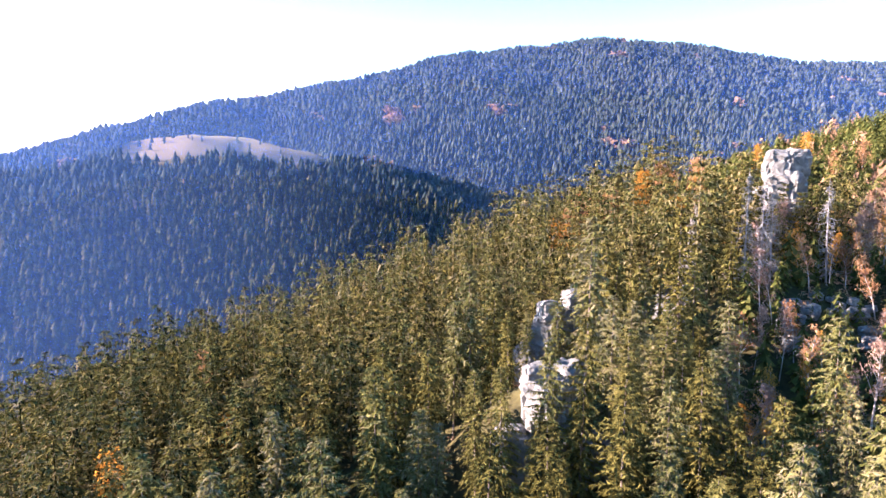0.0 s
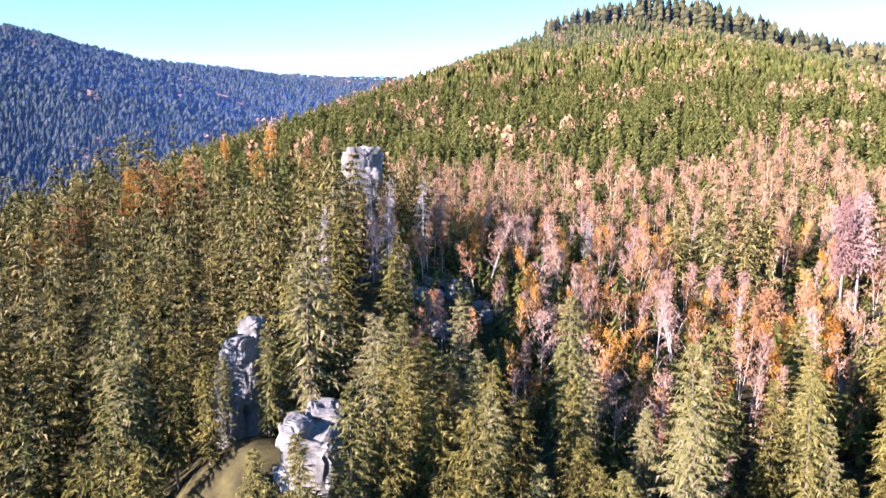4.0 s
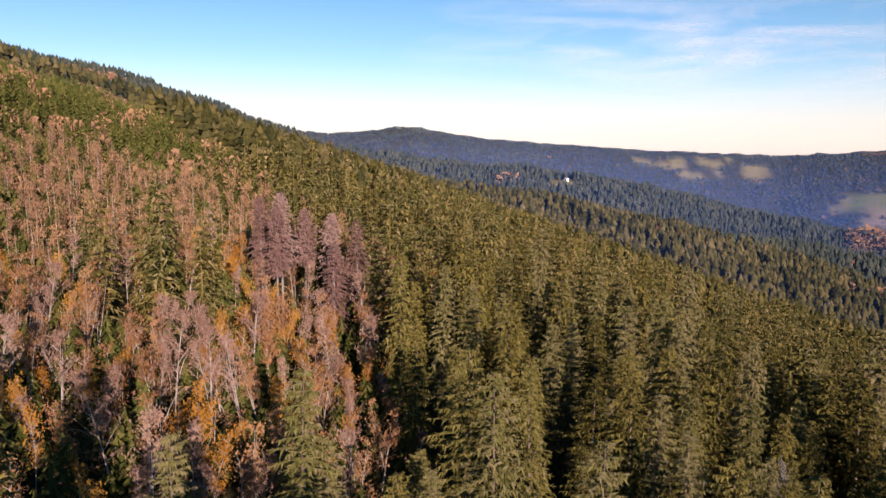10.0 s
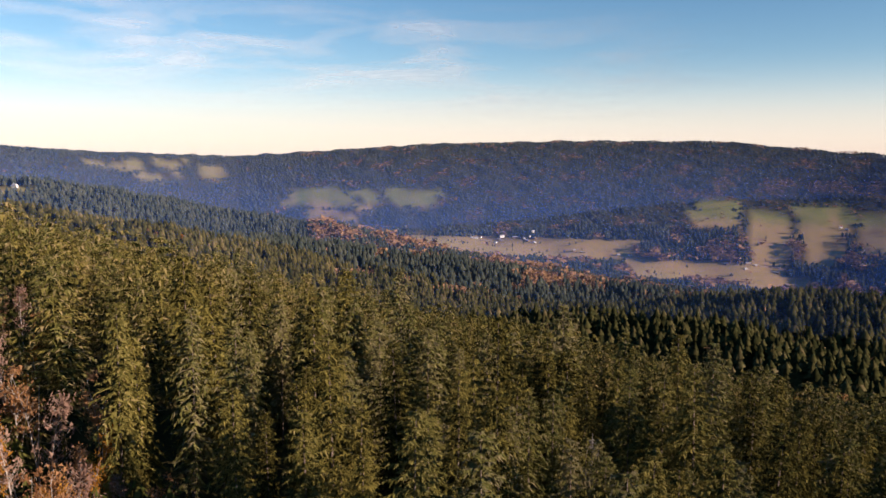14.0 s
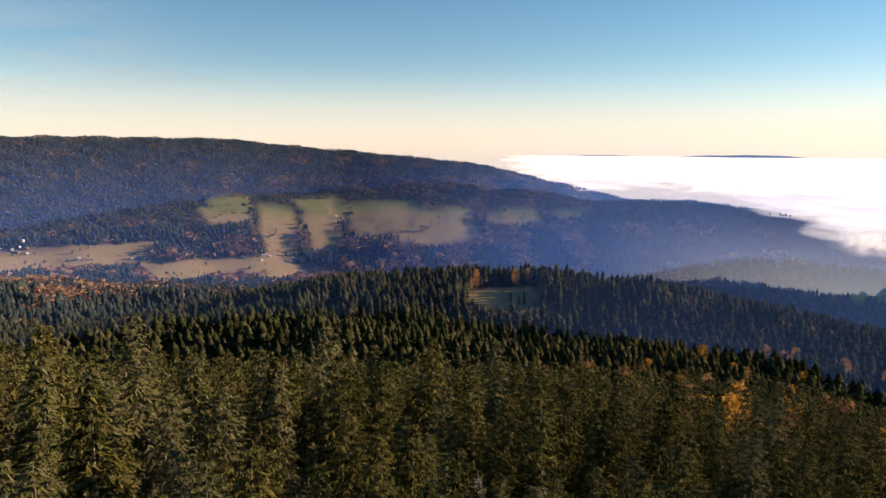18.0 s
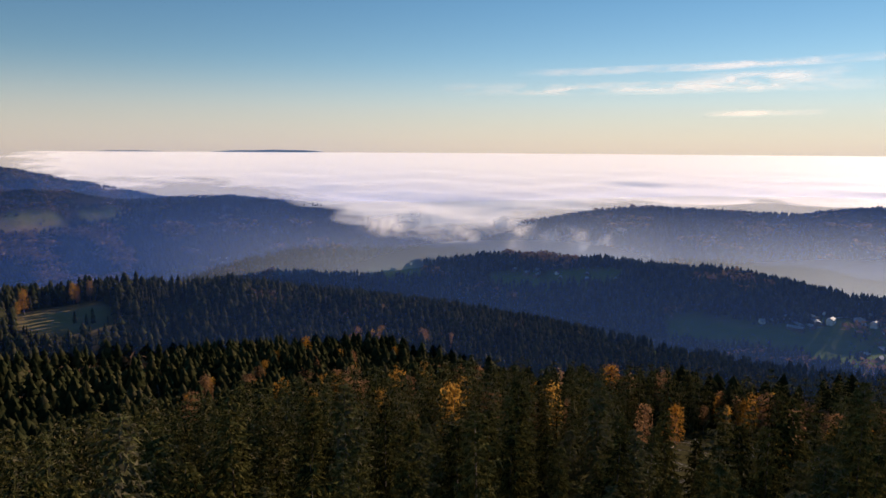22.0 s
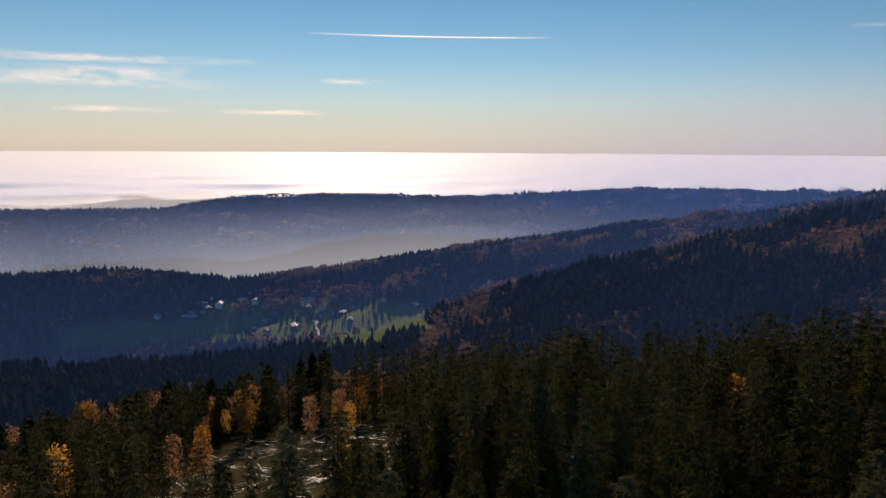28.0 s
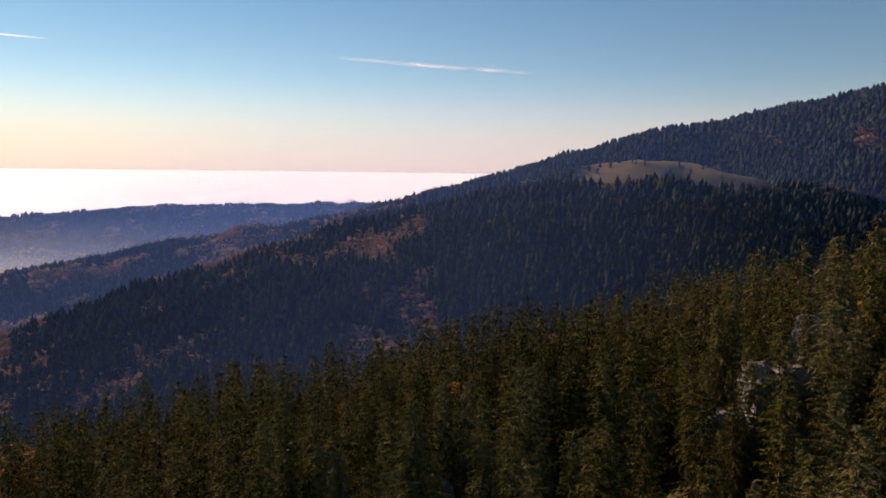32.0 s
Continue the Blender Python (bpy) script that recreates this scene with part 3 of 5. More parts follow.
# what the lie of the land hides from the circle is left bare
see_a = np.radians(np.arange(0, 360, 1.0))
see_r = np.geomspace(60, 4900, 260)
sx, sy = CX + see_r[None] * np.sin(see_a)[:, None], CY + see_r[None] * np.cos(see_a)[:, None]
see_e = np.maximum.accumulate(np.degrees(np.arctan2(height(sx, sy), see_r[None])), 1)


def in_view(x, y, z, tall):
    dx, dy = x - CX, y - CY
    far = np.hypot(dx, dy)
    a = (np.degrees(np.arctan2(dx, dy)) % 360).astype(int) % 360
    q = np.clip(np.searchsorted(see_r, far * 0.97) - 1, 0, len(see_r) - 1)
    return np.degrees(np.arctan2(z + tall, far)) > see_e[a, q] - 0.8


rng = np.random.RandomState(7)
SPRUCE_N = 300

# places of the mature spruces
px, py = grid_points(0, 205, 5.7, 1)
free = ~birch_zone(px, py) & ~young_zone(px, py) & (felled(px, py) < 0.3)
free &= (waves(px, py, 30, 33) < 0.85) & (rng.uniform(0, 1, len(px)) > 0.1)
free &= np.hypot((px - 45) / 8, (py - 93) / 5) > 1
free &= (np.hypot((px + 55) / 40, (py - 2) / 26) > 1) | (rng.uniform(0, 1, len(px)) < 0.3)
free &= np.hypot((px - 104) / 6, (py - 37) / 9) > 1
for rx, ry, rr in ((61, 112, 4.5), (56, 88, 6), (19, 91, 4.5), (15, 73, 4.5), (-14, 39, 3), (6, 80, 4), (15.5, 84, 4), (12, 80, 4), (11, 84, 3)):
    free &= np.hypot(px - rx, py - ry) > rr
px, py = px[free], py[free]
# spruces that stand close round the crags
close = np.array([(8.5, 67, 0.8), (21, 83, 0.9), (25, 86, 1), (21, 71, 0.9), (67, 108, 1), (54, 112, 1), (67, 114, 1), (-11, 35, 0.9), (-17, 36, 0.8), (-18, 41, 0.9), (-10, 42, 0.9), (17, 83, 0.62), (13.5, 86, 0.5), (11, 85, 0.55), (12, 67, 0.55), (16, 66.5, 0.6), (64, 106, 0.75), (57, 105.5, 0.74), (60.5, 106, 0.68), (54, 108.5, 0.75), (52.5, 110.5, 0.8), (58.8, 104, 0.66), (55.2, 107, 0.7), (66, 108, 0.8), (61.5, 103.5, 0.7), (63, 101, 0.74), (66, 103, 0.85), (53, 105.5, 0.72), (51.5, 103, 0.66), (55.5, 102.5, 0.64), (50, 107, 0.78), (58, 101.5, 0.66), (61, 100.5, 0.7), (47.5, 105.5, 0.8), (53.5, 101, 0.55), (49, 110.5, 0.85), (9, 88, 0.8)])
size = np.concatenate([rng.uniform(0.78, 1.22, len(px)), close[:, 2]])
px, py = np.concatenate([px, close[:, 0]]), np.concatenate([py, close[:, 1]])
order = np.argsort(np.hypot(px - CX, py - CY))
px, py, size = px[order], py[order], size[order]
pz = height(px, py)

spruces = []
for q in range(9):
    r = np.random.RandomState(40 + q)
    tall = 20.0 + 1.0 * (q % 6)
    boughs, twigs, sprig = (168, 32, 0.85) if q < 5 else (161, 16, 1.05)
    cv, cf_ = spruce_crown(r, tall, 2.45 + 0.12 * (q % 6), boughs, twigs, bare=(0.05, 0.09, 0.2)[q % 3], droop=0.6 + 0.14 * (q % 3), ragged=0.45, sprig=sprig)
    tv, tf = tube([(0, 0, -1.5), (0.05, 0, tall * 0.45), (0, 0, tall * 0.98)], [0.2, 0.13, 0.02], 6)
    thing = new("spruce")
    tagged(thing, "tall green spruce tree with drooping boughs on the slope", "tree", "spruces of the slope")
    part("trunk", mesh_of("trunk", tv, tf, M_BARK, True), thing)
    part("crown", mesh_of("crown", cv, cf_, M_SPRUCE), thing)
    spruces.append(thing)
used = set()
for q in range(SPRUCE_N):
    g = float(size[q])
    m = pose(px[q], py[q], pz[q] - 0.2, rng.uniform(-2, 2), rng.uniform(-2, 2), rng.uniform(0, 360)) @ Matrix.Diagonal((g * rng.uniform(0.85, 1.1), g * rng.uniform(0.85, 1.1), g, 1))
    k = q % 5 if q < 160 else 5 + q % 4
    if k not in used:
        used.add(k)
        spruces[k].matrix_basis = m
    else:
        c = copy_thing(spruces[k], m)
        c.matrix_basis = m

def wood_models(boughs, twigs, sprig):
    """Spruces of the joined wood, one metre tall."""
    out_ = []
    for q in range(6):
        r = np.random.RandomState(60 + q)
        cv, cf_ = spruce_crown(r, 21.0, 2.5 + 0.1 * q, boughs, twigs, bare=0.06 + 0.02 * q, droop=0.6, ragged=0.42, sprig=sprig)
        mv_, mf_ = Soup().add(cv, cf_).add(*tube([(0, 0, -1.5), (0, 0, 20)], [0.22, 0.03], 3)).arrays()
        out_.append((mv_ / 21, mf_))
    return out_


ring = np.hypot(px - CX, py - CY)
rank = np.arange(len(px))
for sel, models, label in (((rank >= SPRUCE_N) & (ring < 112), wood_models(98, 11, 1.1), "dense olive green spruce wood close to the clearing"), ((rank >= SPRUCE_N) & (ring >= 112), wood_models(63, 4, 1.5), "dense olive green spruce wood covering the hillside")):
    n = int(sel.sum())
    mv, mf = scatter(models, np.stack([px[sel], py[sel], pz[sel] - 0.3], -1), rng.uniform(0, 6.28, n), 21.0 * size[sel], rng.uniform(0.85, 1.2, n))
    tagged(new("spruce_wood", mesh_of("spruce_wood", mv, mf, M_WOOD)), label, "forest", kind="stuff")

# the woods farther off
far_models = [simple_spruce(np.random.RandomState(80 + q), 5, 6) for q in range(6)]
speck_models = [simple_spruce(np.random.RandomState(95 + q), 1, 4) for q in range(6)]
tiny_models = [simple_spruce(np.random.RandomState(90 + q), 2, 4) for q in range(6)]


def stray(x, y, z):
    """Chance of a tree standing in open land: between the village houses and on the cleared shoulder."""
    b, q = np.degrees(np.arctan2(x - CX, y - CY)) % 360, np.hypot(x - CX, y - CY)
    e = np.degrees(np.arctan2(z, q))
    return np.where((b > 269) & (b < 281), 0.32, np.where((np.abs(b - 268) < 5) & (e > -13.3), 0.2, np.where(b > 330, 0.03, np.where((b > 150) & (b < 215), 0.05, 0.006))))


def far_wood(name, r0, r1, step, models, mat, seed, label, grow=1.0, sector=None):
    x, y = grid_points(r0, r1, step, seed)
    if sector:
        side = (np.degrees(np.arctan2(x - CX, y - CY)) - sector[0]) % 360 < (sector[1] - sector[0]) % 360
        x, y = x[side], y[side]
    z = height(x, y)
    ok = in_view(x, y, z, 20) & ((open_land(x, y, z) < 0.4) | (rng.uniform(0, 1, len(x)) < stray(x, y, z))) & ~young_zone(x, y) & (felled(x, y) < 0.3)
    leafy = waves(x, y, 240, 35) + 0.6 * waves(x, y, 60, 36) + rng.uniform(-0.35, 0.35, len(x))
    a = np.degrees(np.arctan2(x - CX, y - CY)) % 360
    q_ = np.hypot(x - CX, y - CY)
    bias = np.where((a > 150) & (a < 212), np.where(q_ < 700, 0.3, np.where(q_ < 1500, 0.8, 0.42)), np.where((a > 270) & (a < 322) & (q_ < 1350), 0.8, np.where((a > 322) | (a < 150), -0.5, 0.15)))
    bias = bias + 0.6 * ((a > 180) & (a < 213) & (q_ > 2000) & (z < -120))
    bias = bias + 2.2 * ((np.abs(a - 354.5) < 1.4) & (np.abs(q_ - 930) < 60))
    leafy = leafy + bias > 1.15
    w = ok & ~leafy
    n_ = w.sum()
    tall = rng.uniform(15, 24, n_) * grow
    u_, v_ = hill_axes(x[w], y[w])
    tall = np.where(open_land(x[w], y[w], z[w]) > 0.4, tall * 0.55, tall)
    tall = np.where((u_ > 150) & (u_ < 700) & (v_ < -80) & (v_ > -260), tall * 0.62, tall)
    b_, q2 = np.degrees(np.arctan2(x[w] - CX, y[w] - CY)) % 360, np.hypot(x[w] - CX, y[w] - CY)
    tall = np.where((np.abs(b_ - 205.4) < 4.6) & (q2 > 488) & (q2 < 530), tall * 0.3, tall)
    tall = np.where((b_ > 209.5) & (b_ < 214) & (q2 > 500) & (q2 < 610), tall * 0.5, tall)
    mv_, mf_ = scatter(models, np.stack([x[w], y[w], z[w] - 0.8], -1), rng.uniform(0, 6.28, n_), tall, rng.uniform(0.9, 1.3, n_) * max(1.0, step / 7.5) / grow)
    tagged(new(name, mesh_of(name, mv_, mf_, mat, True)), label, "forest", kind="stuff")
    w = ok & leafy
    return x[w], y[w], z[w]


def round_crown(r, clumps=15, coarse=1.0):
    """A ragged round crown, one metre tall, of tilted leaf clumps."""
    v, f, n_ = [], [], 0
    for q in range(clumps):
        a, h = r.uniform(0, 6.28), r.uniform(0.15, 1.0)
        rad = 0.34 * math.sqrt(max(0.05, 1 - (2 * (h - 0.55)) ** 2)) * r.uniform(0.6, 1.05)
        c = np.array([rad * math.cos(a), rad * math.sin(a), h])
        s = r.uniform(0.13, 0.26) * coarse
        d = r.normal(size=(3, 3)) * s * 0.75
        v.append(c + d)
        f.append((n_, n_ + 1, n_ + 2))
        n_ += 3
    return np.concatenate(v), np.array(f)


leaf_fine = [round_crown(np.random.RandomState(120 + q), 36, 0.55) for q in range(5)]
leaf_models = [round_crown(np.random.RandomState(110 + q)) for q in range(6)]
LEAFY = []
jagged_models = [simple_spruce(np.random.RandomState(140 + q), 7, 10) for q in range(6)]
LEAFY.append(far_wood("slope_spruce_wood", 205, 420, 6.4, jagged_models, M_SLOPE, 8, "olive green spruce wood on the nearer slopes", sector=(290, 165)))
# Sunward side of the same ring: backlit shade painted as darker needles.
LEAFY.append(far_wood("shelf_spruce_wood", 205, 420, 6.4, jagged_models, M_DARK, 9, "spruce wood on the shelf towards the knoll, darkened for backlight", sector=(165, 290)))
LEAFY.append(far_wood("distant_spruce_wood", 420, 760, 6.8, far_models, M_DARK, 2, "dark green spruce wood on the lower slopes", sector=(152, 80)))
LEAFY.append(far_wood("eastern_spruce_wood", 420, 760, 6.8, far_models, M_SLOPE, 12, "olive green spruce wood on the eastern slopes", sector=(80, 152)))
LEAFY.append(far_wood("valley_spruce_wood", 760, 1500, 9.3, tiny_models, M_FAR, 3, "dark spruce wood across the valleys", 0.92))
LEAFY.append(far_wood("mountain_spruce_wood", 1500, 2700, 14.2, tiny_models, M_FAR, 4, "dark spruce wood on far mountains, haze-blue tint in its colour", 0.9))
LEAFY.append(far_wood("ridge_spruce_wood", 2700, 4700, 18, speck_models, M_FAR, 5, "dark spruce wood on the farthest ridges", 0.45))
lx, ly, lz = (np.concatenate([s[q] for s in LEAFY]) for q in range(3))
n = len(lx)
big = np.clip(np.hypot(lx, ly) / 1000, 0.75, 2.6)
mv, mf = scatter(leaf_models, np.stack([lx, ly, lz - 0.5], -1), rng.uniform(0, 6.28, n), rng.uniform(10, 16, n) * np.where(big > 2.55, 0.65, np.clip(big, 0.8, 1.4)), rng.uniform(0.8, 1.3, n) * np.clip(big, 1, 2))
tagged(new("autumn_wood", mesh_of("autumn_wood", mv, mf, M_AUTUMN)), "rust and orange beech and birch wood in autumn leaf", "forest", kind="stuff")
# the young plantation up the home hill
young_models = []
for q in range(5):
    young_models.append(bough_spruce(np.random.RandomState(130 + q), 40))
x, y = grid_points(90, 620, 3.5, 6)
ok = young_zone(x, y)
x, y = x[ok], y[ok]
z = height(x, y)
kind = rng.uniform(0, 1, len(x)) + 0.16 * waves(x, y, 45, 37)
for w, models in (((kind < 0.80) & (np.hypot(x - CX, y - CY) < 330), young_models), ((kind < 0.80) & (np.hypot(x - CX, y - CY) >= 330), far_models)):
    n = w.sum()
    mv, mf = scatter(models, np.stack([x[w], y[w], z[w] - 0.2], -1), rng.uniform(0, 6.28, n), rng.uniform(4.5, 10.0, n), rng.uniform(0.95, 1.3, n))
    tagged(new("young_spruce_plantation", mesh_of("young_spruce_plantation", mv, mf, M_YOUNG)), "bright green young spruce plantation climbing to the summit", "forest", kind="stuff")
w = kind > 0.945
n = w.sum()
mv, mf = scatter(leaf_fine, np.stack([x[w], y[w], z[w] + 0.5], -1), rng.uniform(0, 6.28, n), rng.uniform(5.0, 9.5, n), rng.uniform(0.5, 0.8, n))
tagged(new("young_birch_scatter", mesh_of("young_birch_scatter", mv, mf, M_AUTUMN)), "young birches in rust and gold leaf among the plantation", "forest", kind="stuff")

# ---- birches, snags and withered spruces of the storm gap ----


def two_tone(me, first, second):
    """Gives all faces but the first ones a second material."""
    me.materials.append(second)
    idx = np.zeros(len(me.polygons), np.int32)
    idx[first:] = 1
    me.polygons.foreach_set("material_index", idx)
    return me


def birch_arrays(r, tall, bend=1.3):
    """A slender birch: leaning stem, thin limbs, and a wispy crown of small leaf clumps."""
    lean = r.uniform(0, 6.28)
    pts = [(bend * f * f * math.cos(lean) + r.uniform(-0.08, 0.08), bend * f * f * math.sin(lean) + r.uniform(-0.08, 0.08), tall * f) for f in (0, 0.25, 0.5, 0.75, 1.0)]
    pts[0] = (0, 0, -0.6)
    stem = tube(pts, [0.085, 0.07, 0.052, 0.03, 0.01], 5)
    limbs, leaves = Soup(), Soup()
    if r.uniform() < 0.4:
        a = r.uniform(0, 6.28)
        limbs.add(*limb((0, 0, tall * 0.12), (1.1 * math.cos(a), 1.1 * math.sin(a), tall * 0.85), 0.07, 0.015, 4))
    for q in range(26):
        f = r.uniform(0.3, 0.98)
        k = min(3, int(f * 4))
        base = np.array(pts[k]) + (np.array(pts[k + 1]) - np.array(pts[k])) * (f * 4 - k)
        a, ln = r.uniform(0, 6.28), tall * 0.16 * (1.3 - f) * r.uniform(0.6, 1.3)
        tip = base + (ln * math.cos(a), ln * math.sin(a), ln * r.uniform(0.7, 1.5))
        limbs.add(*limb(base, tip, 0.028, 0.008))
        for w in range(30):
            p = base + (tip - base) * r.uniform(0.2, 1.15) + r.normal(size=3) * 0.22
            s = r.uniform(0.08, 0.19)
            leaves.add(p + r.normal(size=(3, 3)) * s * (0.6, 0.6, 0.95), [(0, 1, 2)])
    return stem, limbs.arrays(), leaves.arrays()


def make_birch(seed, tall, leaf, label):
    r = np.random.RandomState(seed)
    stem, limbs_, leaves = birch_arrays(r, tall)
    thing = tagged(new("birch"), label, "tree", "birches of the storm gap")
    part("trunk", mesh_of("birch_trunk", *stem, M_BIRCH, True), thing)
    both = Soup().add(*limbs_).add(*leaves).arrays()
    part("crown", two_tone(mesh_of("birch_crown", *both, M_BIRCH), len(limbs_[1]), leaf), thing)
    return thing


BIRCHES = [make_birch(200, 9.0, M_GOLD, "slender white birch with golden autumn leaves"), make_birch(201, 10.5, M_RUST, "slender birch with rusty orange leaves"),
           make_birch(202, 10.0, M_BARE, "nearly bare birch with pinkish brown twigs"), make_birch(203, 8.0, M_RUST, "short birch with rust brown leaves"),
           make_birch(204, 11.5, M_BARE, "tall nearly bare birch with white stem"), make_birch(205, 7.0, M_GOLD, "small birch with bright gold leaves")]
bx, by = grid_points(0, 190, 4.1, 11)
ok = birch_zone(bx, by)
for rx, ry, rr in ((61, 112, 7), (56, 88, 6)):
    ok &= np.hypot(bx - rx, by - ry) > rr
bx, by = bx[ok], by[ok]
pick = rng.permutation(len(bx))
bx, by = bx[pick], by[pick]
near_b = np.argsort(np.hypot(bx - CX, by - CY))
first_b, rest_b = near_b[:290], near_b[290:]
bz = height(bx, by)
placed = set()
for n, q in enumerate(first_b):
    g = rng.uniform(0.75, 1.25)
    m = pose(bx[q], by[q], bz[q], rng.uniform(-9, 9), rng.uniform(-9, 9), rng.uniform(0, 360)) @ Matrix.Diagonal((g, g, g, 1))
    k = int(rng.choice(6, p=[0.28, 0.27, 0.15, 0.12, 0.1, 0.08]))
    if k not in placed:
        placed.add(k)
        BIRCHES[k].matrix_basis = m
    else:
        copy_thing(BIRCHES[k], m).matrix_basis = m
far_birch = []
for q in range(5):
    stem, limbs_, leaves = birch_arrays(np.random.RandomState(220 + q), 1.0 * 9)
    keep = leaves[1][::2]
    mv, mf = Soup().add(leaves[0], keep).arrays()
    far_birch.append((mv / 9, mf))
stems = [tuple((tube([(0, 0, -0.05), (0.02, 0, 0.5), (0, 0, 0.97)], [0.007, 0.005, 0.0015], 3)))]
n = len(rest_b)
where = np.stack([bx[rest_b], by[rest_b], bz[rest_b]], -1)
turns, sizes, fat = rng.uniform(0, 6.28, n), rng.uniform(7, 12, n), np.ones(n)
mv, mf = scatter(far_birch, where, turns, sizes, fat)
tagged(new("birch_thicket_leaves", mesh_of("birch_thicket_leaves", mv, mf, M_AUTUMN)), "rust and pink birch thicket farther up the gap", "forest", kind="stuff")
mv, mf = scatter(stems, where, turns, sizes, fat)
tagged(new("birch_thicket_stems", mesh_of("birch_thicket_stems", mv, mf, M_BIRCH)), "pale thin birch stems of the thicket", "forest", kind="stuff")

# low growth in the gap: little spruces and bracken-brown brush
x, y = grid_points(0, 190, 2.9, 12)
ok = birch_zone(x, y)
x, y = x[ok], y[ok]
n = len(x)
mv, mf = scatter(young_models, np.stack([x, y, height(x, y) - 0.2], -1), rng.uniform(0, 6.28, n), rng.uniform(1.8, 8.8, n), rng.uniform(0.9, 1.3, n))
tagged(new("young_spruce_undergrowth", mesh_of("young_spruce_undergrowth", mv, mf, M_YOUNG)), "small bright green spruces under the birches", "undergrowth", kind="stuff")
x, y = grid_points(0, 150, 3.3, 13)
ok = birch_zone(x, y) | (np.hypot(x - 6, y - 84) < 7)
x, y = x[ok], y[ok]
n = len(x)
mv, mf = scatter(leaf_fine, np.stack([x, y, height(x, y) - 0.3], -1), rng.uniform(0, 6.28, n), rng.uniform(0.9, 2.6, n), rng.uniform(0.9, 1.5, n))
tagged(new("autumn_brush", mesh_of("autumn_brush", mv, mf, M_AUTUMN)), "low russet brush and bilberry between the birches", "undergrowth", kind="stuff")


def bent_birch(r, length, rise):
    """A birch pressed down by snow into an arch."""
    a = r.uniform(0, 6.28)
    f = np.linspace(0, 1, 8)
    reach, zz = length * f ** 1.3 * 0.8, rise * np.sin(f * 2.5) * 1.0
    thing = tagged(new("bent_birch"), "pale birch stem bent over into an arch", "tree", "bent birches")
    pts = np.stack([reach * math.cos(a), reach * math.sin(a), zz - 0.3], -1)
    part("trunk", mesh_of("bent_trunk", *tube(pts, 0.085 * (1 - 0.8 * f), 5), M_BIRCH, True), thing)
    s = Soup()
    for q in range(16):
        k = r.uniform(0.4, 1.0)
        p = np.array([np.interp(k, f, pts[:, c]) for c in range(3)])
        s.add(*limb(p, p + (r.uniform(-0.5, 0.5), r.uniform(-0.5, 0.5), r.uniform(-0.9, -0.2)), 0.018, 0.005))
    part("crown", mesh_of("bent_crown", *s.arrays(), M_BARE), thing)
    return thing


r = np.random.RandomState(31)
for q, (x, y) in enumerate([(72, 66), (60, 58), (78, 70), (68, 61), (83, 76), (66, 72), (88, 62), (58, 64), (75, 58), (92, 70), (63, 67), (81, 63)]):
    ob = bent_birch(r, r.uniform(6, 10), r.uniform(3, 5.5))
    ob.matrix_basis = pose(x, y, float(height(x, y)))


def snag(r, tall, mat, name="dead_spruce", label="bare grey dead spruce with drooping broken branches"):
    """A standing dead spruce: silver stem and hooked bare branches."""
    thing = tagged(new(name), label, "tree", "dead spruces by the crag")
    part("trunk", mesh_of("snag_trunk", *tube([(0, 0, -1), (0.1, 0.05, tall * 0.5), (0, 0, tall)], [0.17, 0.11, 0.02], 6), mat, True), thing)
    s = Soup()
    for q in range(84):
        f = r.uniform(0.06, 0.97)
        a, ln = r.uniform(0, 6.28), (2.9 * (1 - f) ** 0.7 + 0.3) * r.uniform(0.5, 1.1)
        b = np.array([0, 0, f * tall])
        m_ = b + (ln * 0.6 * math.cos(a), ln * 0.6 * math.sin(a), -0.22 * ln)
        e = b + (ln * math.cos(a), ln * math.sin(a), -0.12 * ln)
        s.add(*limb(b, m_, 0.05, 0.036)).add(*limb(m_, e, 0.036, 0.012))
        for w in range(4):
            p = b + (m_ - b) * r.uniform(0.3, 1.5)
            s.add(*limb(p, p + (r.uniform(-0.35, 0.35), r.uniform(-0.35, 0.35), -r.uniform(0.3, 1.0)), 0.026, 0.009))
    part("crown", mesh_of("snag_crown", *s.arrays(), mat), thing)
    return thing


r = np.random.RandomState(32)
for x, y, tall in ((47.6, 97.2, 17.5), (49.4, 95.6, 16.5), (41.6, 101.3, 15.5), (40.2, 100.2, 14), (38.4, 96.5, 11), (36.5, 93.5, 9), (61, 98.6, 16), (51.5, 97, 13)):
    ob = snag(r, tall, M_GREY)
    ob.matrix_basis = pose(x, y, float(height(x, y)), r.uniform(-3, 3), r.uniform(-3, 3), r.uniform(0, 360))
for x, y, tall in ((32, 12, 18), (41, 5, 16), (-124, -246, 19), (-140, -240, 16), (-112, -252, 17), (-155, -236, 15), (92, 84, 12)):
    ob = snag(r, tall, M_GREY, label="lone bare grey dead spruce among the green ones")
    ob.matrix_basis = pose(x, y, float(height(x, y)), r.uniform(-3, 3), r.uniform(-3, 3), r.uniform(0, 360))

